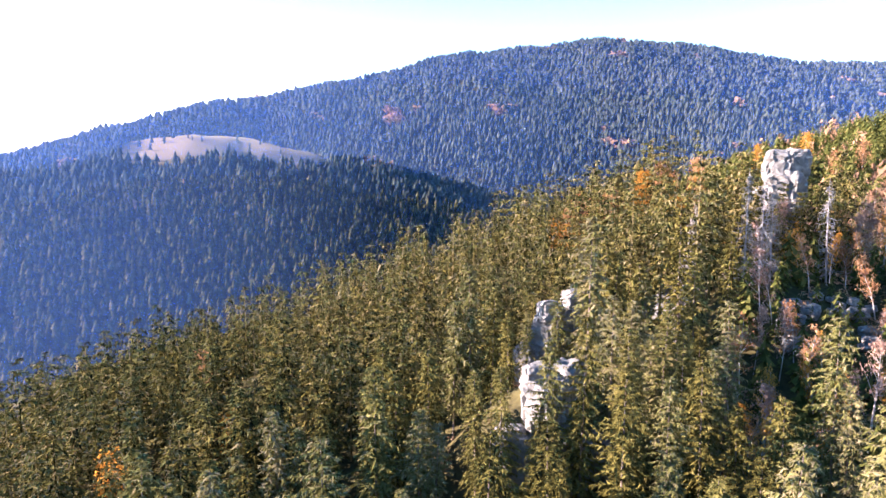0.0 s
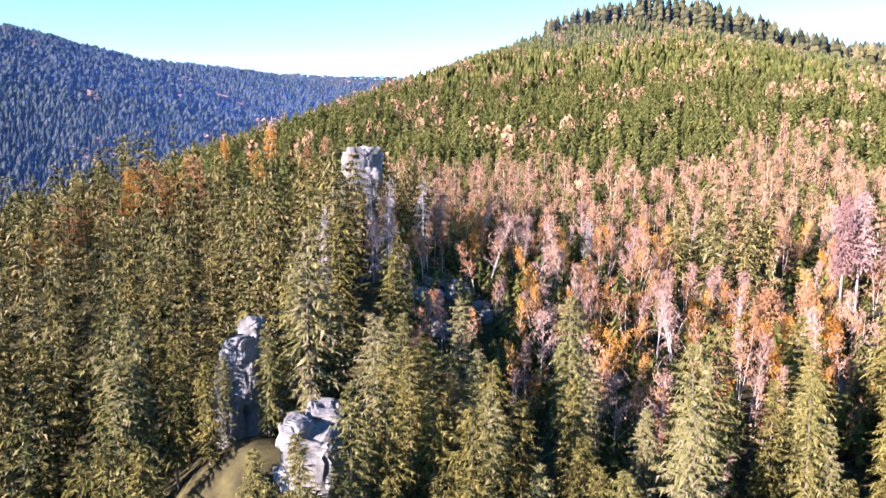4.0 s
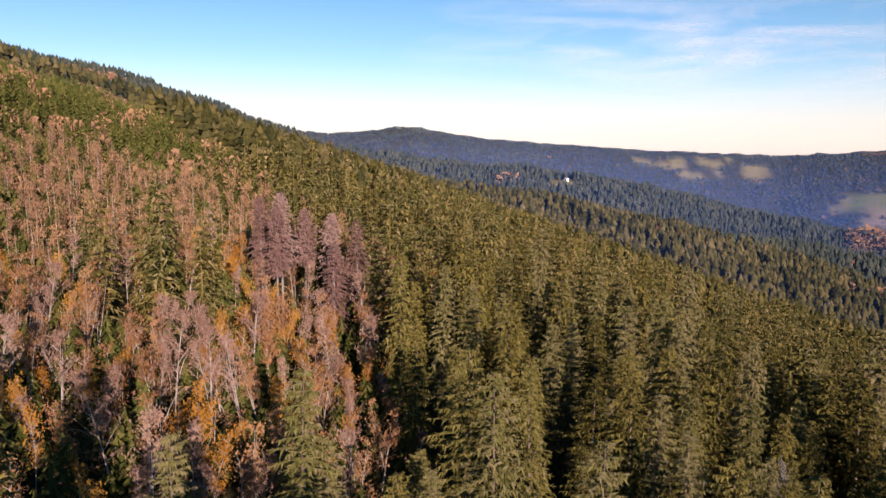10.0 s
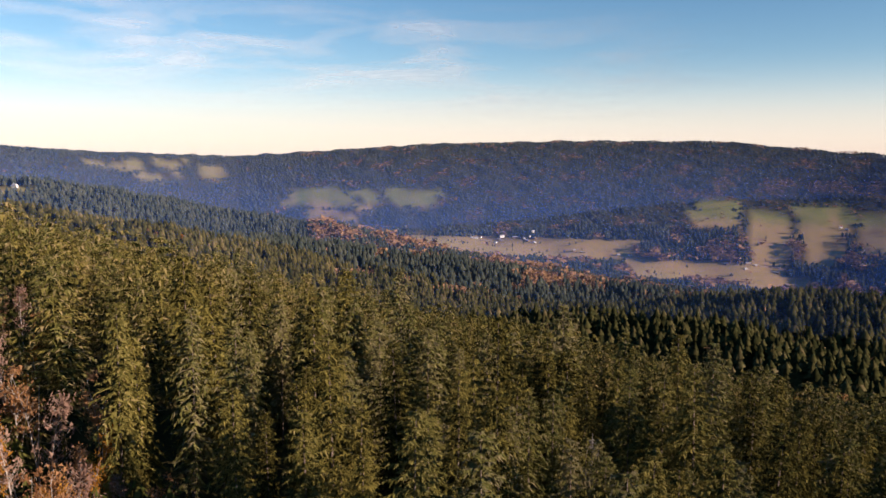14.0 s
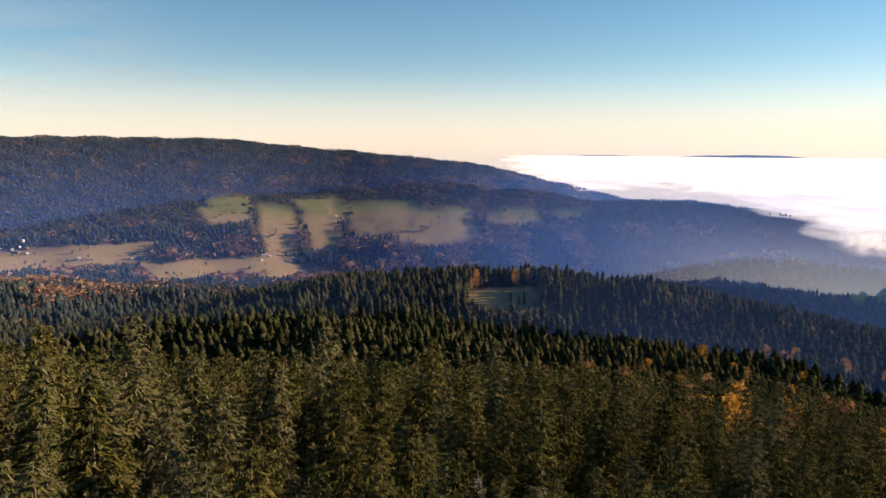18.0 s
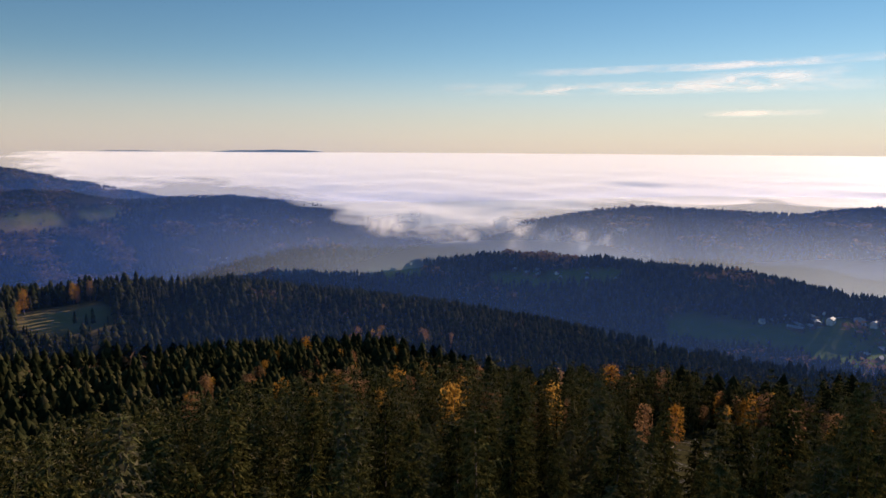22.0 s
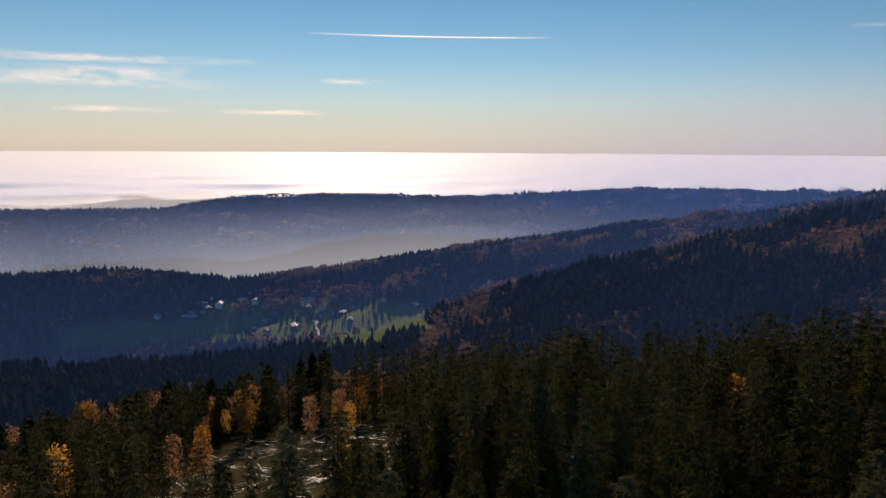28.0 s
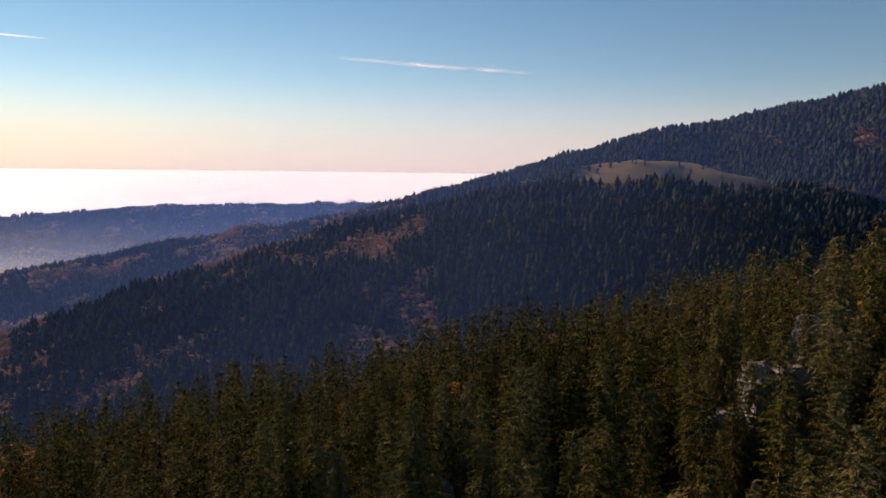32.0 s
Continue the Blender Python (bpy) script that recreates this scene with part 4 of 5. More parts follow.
for q, (x, y, tall) in enumerate([(105.3, 41.7, 23), (108, 44.5, 21), (102, 43.5, 22), (103, 33.5, 21), (100.5, 30, 21), (98.5, 35, 18), (107, 37, 20)]):
    r = np.random.RandomState(50 + q)
    thing = tagged(new("withered_spruce"), "dead spruce with withered pinkish brown needles and bare lower trunk", "tree", "withered spruces")
    part("trunk", mesh_of("withered_trunk", *tube([(0, 0, -1), (0, 0, tall * 0.5), (0, 0, tall * 0.98)], [0.25, 0.17, 0.02], 6), M_GREY, True), thing)
    low = 0.05 if q in (4, 5) else r.uniform(0.36, 0.5)
    part("crown", mesh_of("withered_crown", *spruce_crown(r, tall, 2.7, 190, 14, bare=low, droop=0.75), M_DEADNEEDLE), thing)
    thing.matrix_basis = pose(x, y, float(height(x, y)))

# ---- crags and boulders ----


def boulder(r, sx, sy, sz, block=0.5):
    """A rounded granite block with joints and chipped faces."""
    bm = bmesh.new()
    bmesh.ops.create_icosphere(bm, subdivisions=4, radius=1.0)
    off = Vector(r.uniform(-50, 50, 3))
    for v in bm.verts:
        p = Vector([math.copysign(abs(c) ** block, c) for c in v.co])
        n_ = noise.fractal(p * 1.2 + off, 0.8, 2.1, 5)
        crack = noise.voronoi(p * Vector((1.1, 1.1, 1.6)) + off)[0]
        joint = min(1.0, (crack[1] - crack[0]) * 5.0)
        p = p * (0.80 + 0.13 * n_ + 0.14 * joint)
        v.co = (p.x * sx, p.y * sy, p.z * sz)
    me = bpy.data.meshes.new("boulder")
    bm.to_mesh(me)
    bm.free()
    me.materials.append(M_ROCK)
    return me


def crag(x, y, base, blocks, label, seed):
    r_ = np.random.RandomState(seed)
    thing = tagged(new("rock_crag"), label, "rock")
    thing.location = (x, y, base)
    for bx_, by_, bz_, sx_, sy_, sz_ in blocks:
        ob = part("boulder", boulder(r_, sx_, sy_, sz_), thing)
        ob.matrix_basis = pose(bx_, by_, bz_, r_.uniform(-8, 8), r_.uniform(-8, 8), r_.uniform(0, 90))
    return thing


crag(61, 113, -23.5, [(0, 0, 3, 5.6, 4.8, 6.0), (-1.0, -0.4, 10, 4.4, 4.0, 5.4), (0.2, 0.4, 15.5, 3.7, 3.4, 4.6), (-1.2, 0.6, 20.0, 2.6, 2.6, 3.2), (1.6, -0.2, 20.8, 2.3, 2.3, 2.7), (-4.0, 1.0, 13.0, 2.0, 2.0, 4.0), (-4.6, -2.0, 5.5, 3.0, 2.6, 5.0), (4.6, 1.0, 2.5, 3.0, 2.8, 4.0), (-8.5, -3.5, 1.0, 2.6, 2.2, 2.6)], "tall grey granite crag towering over the spruces", 1)
crag(19, 90, -32.0, [(0, 0, 2, 4.2, 3.4, 4.5), (-1.6, -1.4, 6.5, 2.8, 2.4, 3.4), (1.8, 0.6, 7.0, 2.4, 2.2, 3.6), (-2.2, -2.6, 9.6, 1.8, 1.5, 1.6), (1.4, 0.2, 10.6, 1.6, 1.5, 1.6), (-4.5, -2.4, 2.0, 2.4, 2.2, 3.4), (3.8, -1.8, 2.2, 2.0, 2.0, 2.6)], "pale granite crag of split blocks among spruces", 2)
crag(15, 73, -36.2, [(0, 0, 1.5, 4.4, 3.4, 5.5), (-0.6, -0.6, 6.6, 3.4, 2.8, 3.6), (1.6, 0.6, 9.0, 2.4, 2.0, 2.2), (-2.2, 0.2, 9.4, 1.8, 1.6, 1.6), (-5.0, -2.4, 0.6, 2.6, 2.4, 4.0), (4.0, -2.6, 0.4, 2.6, 2.4, 3.4)], "broad granite outcrop with pale top and shaded face", 3)
crag(-14, 39, -47.5, [(0, 0, 1.5, 2.2, 1.5, 4.2), (0.6, 0.3, 5.6, 1.5, 1.0, 3.4), (1.2, 0.6, 9.4, 0.9, 0.6, 2.2), (-2.2, -0.8, 0.6, 1.5, 1.3, 2.4)], "leaning granite spire in the dark wood", 4)
crag(38, 103, float(height(38, 103)), [(0, 0, 1, 2.6, 2.0, 2.4), (1.6, 0.8, 2.6, 1.8, 1.5, 1.8), (-2.4, 1.0, 0.8, 1.8, 1.6, 1.8), (3.6, -0.6, 0.6, 1.5, 1.4, 1.5)], "low grey rocks below the dead spruces", 5)
r = np.random.RandomState(6)
heap = tagged(new("boulder_heap"), "heap of pale lichen-grey boulders in the gap", "rock")
heap.location = (57, 89, float(height(57, 89)))
for q in range(34):
    a, d_ = r.uniform(0, 6.28), 6.5 * math.sqrt(r.uniform())
    dx, dy = d_ * math.cos(a) * 1.25, d_ * math.sin(a) * 0.8
    s = r.uniform(0.5, 1.5)
    ob = part("boulder", boulder(r, s, s * r.uniform(0.7, 1.1), s * r.uniform(0.5, 0.8), 0.6), heap)
    ob.matrix_basis = pose(dx, dy, float(height(57 + dx, 89 + dy) - height(57, 89)) + 0.25 * s, r.uniform(-20, 20), r.uniform(-20, 20), r.uniform(0, 360))

# ---- felled patch below with pale logs ----
r = np.random.RandomState(8)
logs = []
for q in range(5):
    ln = 4.0 + 1.6 * q
    logs.append(tagged(new("felled_log", mesh_of("felled_log", *tube([(0, 0, -ln / 2), (0.1, 0, 0), (0, 0, ln / 2)], [0.1, 0.08, 0.055], 6), M_LOG, True)), "pale peeled log lying on the felled slope", "log", "felled logs"))
for q in range(230):
    a, d_ = r.uniform(0, 6.28), math.sqrt(r.uniform())
    x, y = -110 + 49 * d_ * math.cos(a), 12 + 33 * d_ * math.sin(a)
    m = pose(x, y, float(height(x, y)) + 0.3, 90 + r.uniform(-6, 6), r.uniform(-4, 4), r.normal() * 28 - 8)
    if q < 5:
        logs[q].matrix_basis = m
    else:
        copy_thing(logs[q % 5], m)

# ---- autumn trees that stand out singly ----
big = []
for q in range(4):
    r = np.random.RandomState(300 + q)
    stem, limbs_, leaves = birch_arrays(r, 12.0, 0.4)
    s = Soup().add(*leaves)
    for w in range(560):
        h_ = r.uniform(0.3, 1.0)
        rad = 2.3 * math.sqrt(max(0.04, 1 - (1.7 * (h_ - 0.58)) ** 2)) * math.sqrt(r.uniform())
        a = r.uniform(0, 6.28)
        s.add(np.array([rad * math.cos(a), rad * math.sin(a), h_ * 12]) + r.normal(size=(3, 3)) * 0.19, [(0, 1, 2)])
    thing = tagged(new("autumn_birch"), "full orange autumn birch standing among dark spruces", "tree", "orange birches in the spruce wood")
    part("trunk", mesh_of("autumn_trunk", *stem, M_BIRCH, True), thing)
    part("crown", mesh_of("autumn_crown", *s.arrays(), (M_GOLD, M_GOLD, M_RUST, M_RUST)[q]), thing)
    big.append(thing)
spots = []
r = np.random.RandomState(9)
for cx_, cy_, n_, sp in ((54, -295, 10, 14), (142, -291, 6, 7), (-178, -237, 4, 8), (-215, -34, 22, 24), (-190, -70, 16, 24), (-175, 62, 10, 16), (436, -413, 8, 22), (-187, -494, 2, 3), (-236, -497, 4, 7), (-120, -200, 8, 20), (-230, -180, 22, 40), (-110, -70, 12, 20), (-185, -10, 18, 16), (-150, -120, 14, 30), (-69, -153, 6, 8), (-96, -145, 7, 9), (-90, -95, 8, 10), (-116, -9, 4, 4), (-134, 28, 6, 6), (-185, -4, 8, 8), (-297, -256, 6, 12), (-325, -230, 6, 14), (37, 189, 7, 4), (58, 197, 10, 6), (71, 192, 12, 8), (105, 205, 6, 10), (60, -200, 4, 22), (-50, -230, 6, 26), (10, -150, 2, 20), (-60, 90, 5, 20), (-90, 60, 4, 15), (88, 46, 3, 4), (78, 44, 3, 4), (-149, -145, 8, 16), (-52, -48, 4, 12), (-130, -190, 8, 20), (-265, -250, 7, 14)):
    spots += [(cx_ + r.normal() * sp, cy_ + r.normal() * sp) for _ in range(n_)]
for q, (x, y) in enumerate(spots):
    g = r.uniform(0.6, 1.3) * (1.15 if y > 150 else 1.45 if x < -30 and y < -25 else 1.0 if x < -30 else 1.25 if np.hypot(x, y) > 120 else 0.8)
    m = pose(x, y, float(height(x, y)) - 0.3, 0, 0, r.uniform(0, 360)) @ Matrix.Diagonal((g * 0.9, g * 0.9, g, 1))
    if q < 4:
        big[q].matrix_basis = m
    else:
        copy_thing(big[q % 4], m).matrix_basis = m

# ---- villages ----
M_WALL = solid("white_render", [(0.2, (0.62, 0.60, 0.56)), (0.8, (0.8, 0.78, 0.74))], 1.5, 0.9, 0.1)
M_PLANK = solid("brown_boarding", [(0.2, (0.10, 0.06, 0.04)), (0.8, (0.2, 0.13, 0.09))], 2.0, 0.8, 0.2)
M_SHEET = solid("grey_sheet_roof", [(0.2, (0.22, 0.22, 0.23)), (0.8, (0.36, 0.36, 0.37))], 1.0, 0.7, 0.05)
M_TILE = solid("red_tile_roof", [(0.2, (0.15, 0.05, 0.035)), (0.8, (0.26, 0.1, 0.07))], 2.0, 0.7, 0.2)
M_PANE = solid("dark_window_glass", [(0.2, (0.02, 0.025, 0.03)), (0.8, (0.04, 0.045, 0.05))], 1.0, 0.08, 0.0)


def block(x0, x1, y0, y1, z0, z1):
    v = [(x, y, z) for z in (z0, z1) for x, y in ((x0, y0), (x1, y0), (x1, y1), (x0, y1))]
    f = [(0, 3, 2, 1), (4, 5, 6, 7), (0, 1, 5, 4), (1, 2, 6, 5), (2, 3, 7, 6), (3, 0, 4, 7)]
    return np.array(v, float), np.array(f)


def house(w, d, h, pitch, wall, roof, label):
    """A gabled house with eaves, chimney and windows."""
    thing = tagged(new("house"), label, "house", "village houses")
    r_ = pitch * d / 2
    v = np.array([(-w / 2, -d / 2, -3), (w / 2, -d / 2, -3), (w / 2, d / 2, -3), (-w / 2, d / 2, -3), (-w / 2, -d / 2, h), (w / 2, -d / 2, h), (w / 2, d / 2, h), (-w / 2, d / 2, h), (-w / 2, 0, h + r_), (w / 2, 0, h + r_)], float)
    f = [(0, 1, 5), (0, 5, 4), (2, 3, 7), (2, 7, 6), (1, 2, 6), (1, 6, 5), (5, 6, 9), (3, 0, 4), (3, 4, 7), (4, 8, 7)]
    part("wall", mesh_of("house_wall", v, f, wall), thing)
    e, o_, th = d / 2 + 0.6, w / 2 + 0.5, 0.22
    rz = h - pitch * 0.6
    s = Soup()
    for sg in (-1, 1):
        q = np.array([(-o_, sg * e, rz), (o_, sg * e, rz), (o_, 0, h + r_ + 0.05), (-o_, 0, h + r_ + 0.05)])
        q = np.concatenate([q, q + (0, 0, th)])
        s.add(q, [(0, 1, 2), (0, 2, 3), (4, 6, 5), (4, 7, 6), (0, 4, 5), (0, 5, 1), (1, 5, 6), (1, 6, 2), (3, 2, 6), (3, 6, 7), (0, 3, 7), (0, 7, 4)])
    part("roof", mesh_of("house_roof", *s.arrays(), roof), thing)
    part("chimney", mesh_of("house_chimney", *block(w * 0.2, w * 0.2 + 0.7, -0.35, 0.35, h + r_ * 0.6, h + r_ + 1.0), M_WALL), thing)
    for k in range(3):
        for sg in (-1, 1):
            x = (k - 1) * w * 0.3
            ya, yb = sorted((sg * (d / 2 - 0.05), sg * (d / 2 + 0.04)))
            part("window", mesh_of("house_window", *block(x - 0.55, x + 0.55, ya, yb, h * 0.45, h * 0.45 + 1.4), M_PANE), thing)
    return thing


def spot(bearing, rise, nearest):
    """Where the line of sight from the middle meets the ground beyond a distance."""
    q = np.arange(nearest, 4700, 4.0)
    x, y = CX + q * math.sin(radians(bearing)), CY + q * math.cos(radians(bearing))
    z = height(x, y)
    hit = np.where(z >= q * math.tan(radians(rise)))[0]
    n_ = hit[0] if len(hit) else 0
    return x[n_], y[n_], z[n_]


HOUSES = [house(11, 8, 3.2, 1.0, M_WALL, M_SHEET, "white village house with grey metal roof"), house(14, 9, 3.6, 0.8, M_PLANK, M_SHEET, "long brown boarded house with grey roof"),
          house(10, 8, 3.4, 1.1, M_WALL, M_TILE, "white cottage with red tiled roof"), house(20, 12, 7.5, 0.5, M_WALL, M_SHEET, "large pale guest house with shallow roof"), house(24, 11, 4.0, 0.35, M_PLANK, M_SHEET, "long low barn with pale sheet roof")]
r = np.random.RandomState(15)
lots = []
for a0, a1, e0, e1, n_, near in ((264, 272.5, -13.4, -11.9, 30, 700), (270, 279, -15.2, -12.6, 16, 700), (262, 266, -13.6, -13.0, 3, 700), (281, 284, -13.8, -13.1, 2, 700), (251, 254, -17.1, -16.7, 3, 500), (243, 252, -10.9, -10.1, 11, 900),
                              (153.5, 158.5, -6.9, -6.2, 22, 1700), (162.5, 170.5, -7.6, -6.6, 26, 1700), (184, 191, -9.6, -8.4, 14, 1700), (172, 178, -8.5, -8.0, 5, 1700), (191.4, 192.2, -5.7, -5.4, 2, 1700), (218.5, 221, -9.2, -8.8, 10, 900), (127.8, 129.5, -2.9, -2.7, 3, 900)):
    lots += [(r.uniform(a0, a1), r.uniform(e0, e1), near) for _ in range(n_)]
taken = []
for q, (a, e, near) in enumerate(lots):
    x, y, z = spot(a, e, near)
    if any(math.hypot(x - p, y - s) < 17 for p, s in taken):
        continue
    taken.append((x, y))
    k = int(r.choice(5, p=[0.18, 0.36, 0.16, 0.05, 0.25]))
    g = 0.8 if near < 1500 else 0.8
    m = pose(x, y, z + 0.4, 0, 0, r.uniform(-40, 40)) @ Matrix.Diagonal((g, g, g, 1))
    copy_thing(HOUSES[k], m).matrix_basis = m
for ob, (a, e) in zip(HOUSES, ((266, -12.8), (269.4, -12.6), (272, -13.2), (274.6, -13.0), (265.2, -13.6))):
    x, y, z = spot(a, e, 700)
    ob.matrix_basis = pose(x, y, z + 0.4, 0, 0, a * 3)


def lane(name, line, wide, label):
    """A narrow road laid 0.3 m over the ground along (bearing, rise) sights."""
    pts = np.array([spot(a, e, 700)[:2] for a, e in line])
    f = np.linspace(0, len(pts) - 1, len(pts) * 8)
    x_, y_ = np.interp(f, np.arange(len(pts)), pts[:, 0]), np.interp(f, np.arange(len(pts)), pts[:, 1])
    tx, ty = np.gradient(x_), np.gradient(y_)
    ln = np.hypot(tx, ty) + 1e-6
    nx, ny = -ty / ln * wide / 2, tx / ln * wide / 2
    v = []
    for sg in (-1, 1):
        v.append(np.stack([x_ + sg * nx, y_ + sg * ny, height(x_ + sg * nx, y_ + sg * ny) + 0.5], -1))
    n_ = len(x_)
    q_ = np.arange(n_ - 1)
    tagged(new(name, mesh_of(name, np.concatenate(v), np.stack([q_, q_ + 1, n_ + q_ + 1, n_ + q_], -1), M_LANE, True)), label, "road", kind="structure")


M_LANE = solid("pale_gravel", [(0.2, (0.26, 0.24, 0.21)), (0.8, (0.42, 0.39, 0.35))], 1.0, 0.9, 0.1)
lane("road", [(275.8, -12.4), (276.0, -13.2), (275.6, -14.1), (275.0, -15.0), (275.4, -15.9)], 4.5, "pale winding lane through the village")
lane("road", [(261.5, -13.3), (263.6, -13.0), (266.3, -12.7), (268.2, -12.3), (271.0, -11.7)], 5.0, "pale village road along the upper edge of the field")

# ---- sea of fog, valley mist and high cloud ----


def veil(name, colour, cover, scale, stretch=(1, 1, 1), edge=None, through_=0.5, low=0.42, high=0.62, wave=4.0, sheen=0.0, ragged=False):
    """Cloud or mist: white scattering mixed with clear air by a noise."""
    m, t, o = material(name)
    pos = node(t, "ShaderNodeNewGeometry").outputs["Position"]
    mp = node(t, "ShaderNodeMapping", [("Vector", pos), ("Scale", stretch)])
    n_ = node(t, "ShaderNodeTexNoise", [("Vector", mp.outputs[0]), ("Scale", scale), ("Detail", wave), ("Roughness", 0.55), ("Distortion", 0.4)]).outputs["Fac"]
    a = node(t, "ShaderNodeMapRange", [("Value", n_), ("From Min", low), ("From Max", high), ("To Min", cover[0]), ("To Max", cover[1])]).outputs[0]
    if ragged:
        at_ = node(t, "ShaderNodeAttribute", attribute_name=edge).outputs["Fac"]
        a = node(t, "ShaderNodeMath", [(0, n_), (1, 2.6), (2, node(t, "ShaderNodeMath", [(0, at_), (1, 2.3), (2, -1.75)], operation="MULTIPLY_ADD").outputs[0])], operation="MULTIPLY_ADD", use_clamp=True).outputs[0]
    elif edge:
        at_ = node(t, "ShaderNodeAttribute", attribute_name=edge).outputs["Fac"]
        a = node(t, "ShaderNodeMath", [(0, a), (1, at_)], operation="MULTIPLY").outputs[0]
    d = node(t, "ShaderNodeBsdfDiffuse", [("Color", (*colour, 1))])
    if sheen:
        g = node(t, "ShaderNodeBsdfGlossy", [("Color", (*colour, 1)), ("Roughness", 0.84)])
        d = node(t, "ShaderNodeMixShader", [(0, sheen), (1, d.outputs[0]), (2, g.outputs[0])])
        h = node(t, "ShaderNodeBsdfSheen", [("Color", tuple(0.6 * c for c in colour) + (1,)), ("Roughness", 0.9)])
        d = node(t, "ShaderNodeAddShader", [(0, d.outputs[0]), (1, h.outputs[0])])
    s = node(t, "ShaderNodeBsdfTranslucent", [("Color", (*colour, 1))])
    x = node(t, "ShaderNodeMixShader", [(0, through_), (1, d.outputs[0]), (2, s.outputs[0])])
    c = node(t, "ShaderNodeBsdfTransparent")
    y_ = node(t, "ShaderNodeMixShader", [(0, a), (1, c.outputs[0]), (2, x.outputs[0])])
    t.links.new(y_.outputs[0], o.inputs["Surface"])
    return m


def polar_sheet(name, a0, a1, na, r0, r1, nr, level, mat, fade=None):
    """A sheet in a sector round the middle, with height level(x, y, r) and an optional fade attribute."""
    a_, r_ = np.meshgrid(np.radians(np.linspace(a0, a1, na)), np.geomspace(r0, r1, nr))
    x_, y_ = CX + r_ * np.sin(a_), CY + r_ * np.cos(a_)
    i_, j_ = np.meshgrid(np.arange(nr - 1), np.arange(na - 1), indexing="ij")
    f = np.stack([i_ * na + j_, (i_ + 1) * na + j_, (i_ + 1) * na + j_ + 1, i_ * na + j_ + 1], -1).reshape(-1, 4)[:, ::-1]
    me_ = mesh_of(name, np.stack([x_, y_, level(x_, y_, r_)], -1).reshape(-1, 3), f, mat, True)
    if fade:
        me_.attributes.new("fade", "FLOAT", "POINT").data.foreach_set("value", np.clip(fade(x_, y_, a_, r_), 0, 1).ravel().astype(np.float32))
    return me_


def fog_level(x_, y_, r_):
    calm = np.clip(1.2 - (r_ - 1700) / 2600, 0.03, 1)
    return -290 + (r_ - 1850) * 0.0825 + calm * (waves(x_, y_, 420, 51) * 3.5 + waves(x_, y_, 140, 52) * 1.4 + waves(x_, y_, 60, 53) * 0.5)


def fog_fade(x_, y_, a_, r_):
    b = np.degrees(a_)
    front = 1900 + 600 * np.clip((b - 241) / 11, 0, 1) + 320 * np.clip((b - 254) / 8, 0, 1) + 1150 * np.clip((233 - b) / 12, 0, 1) + waves(x_, y_, 300, 54) * 90
    return np.clip((r_ - front) / (900 - 650 * np.clip((b - 252) / 8, 0, 1)), 0, 1) ** 0.8 * np.clip((b - 204) / 7, 0, 1)


M_FOG = veil("fog_sea", (1.0, 0.94, 0.85), (1.0, 1.3), 0.0042, (1, 1, 1), "fade", 0.0, wave=6.0, sheen=0.62, ragged=True)
tagged(new("fog_sea", polar_sheet("fog_sea", 192, 336, 300, 1700, 4950, 150, fog_level, M_FOG, fog_fade)), "bright white sea of fog filling the lowlands", "fog", kind="structure")

# Tinted see-through sheets, added to stand in for haze over the valleys.
M_PALE = veil("pale_haze_veil", (0.82, 0.92, 1.0), (0.85, 1.0), 0.0012, (1, 1, 2), "fade", 0.5)
M_AIR = veil("blue_haze_veil", (0.14, 0.33, 0.98), (0.8, 1.0), 0.0012, (1, 1, 2), "fade", 0.5)


def dome(b, centre, half):
    """1 at a bearing, falling smoothly to 0 at half that many degrees off."""
    d = np.abs((b - centre + 180) % 360 - 180) / half
    return np.clip(1 - d, 0, 1) ** 2 * (1 + 2 * np.clip(d, 0, 1))


def air(far, thick):
    """A ring-shaped sheet round the hill with blue haze put into its colour, thinning upwards."""
    na, nz = 240, 26
    b_, h_ = np.meshgrid(np.linspace(0, 360, na), np.linspace(-460, 520, nz))
    rad = far * (1 + 0.06 * np.sin(np.radians(b_) * 5 + far))
    x_, y_ = CX + rad * np.sin(np.radians(b_)), CY + rad * np.cos(np.radians(b_))
    i_, j_ = np.meshgrid(np.arange(nz - 1), np.arange(na - 1), indexing="ij")
    f = np.stack([i_ * na + j_, i_ * na + j_ + 1, (i_ + 1) * na + j_ + 1, (i_ + 1) * na + j_], -1).reshape(-1, 4)
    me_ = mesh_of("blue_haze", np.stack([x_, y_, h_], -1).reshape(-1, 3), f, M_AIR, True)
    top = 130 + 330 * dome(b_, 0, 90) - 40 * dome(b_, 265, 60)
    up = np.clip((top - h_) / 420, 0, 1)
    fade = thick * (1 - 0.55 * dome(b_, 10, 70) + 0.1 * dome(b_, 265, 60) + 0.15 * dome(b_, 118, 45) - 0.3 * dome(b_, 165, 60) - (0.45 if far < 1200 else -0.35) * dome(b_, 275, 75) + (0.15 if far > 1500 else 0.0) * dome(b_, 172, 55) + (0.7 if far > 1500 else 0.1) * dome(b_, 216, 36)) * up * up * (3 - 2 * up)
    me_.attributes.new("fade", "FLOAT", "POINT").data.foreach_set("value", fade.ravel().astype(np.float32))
    tagged(new("blue_haze", me_), "see-through blue sheet standing in for haze over the valleys", "haze", kind="structure")


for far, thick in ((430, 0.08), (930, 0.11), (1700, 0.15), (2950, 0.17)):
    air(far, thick)


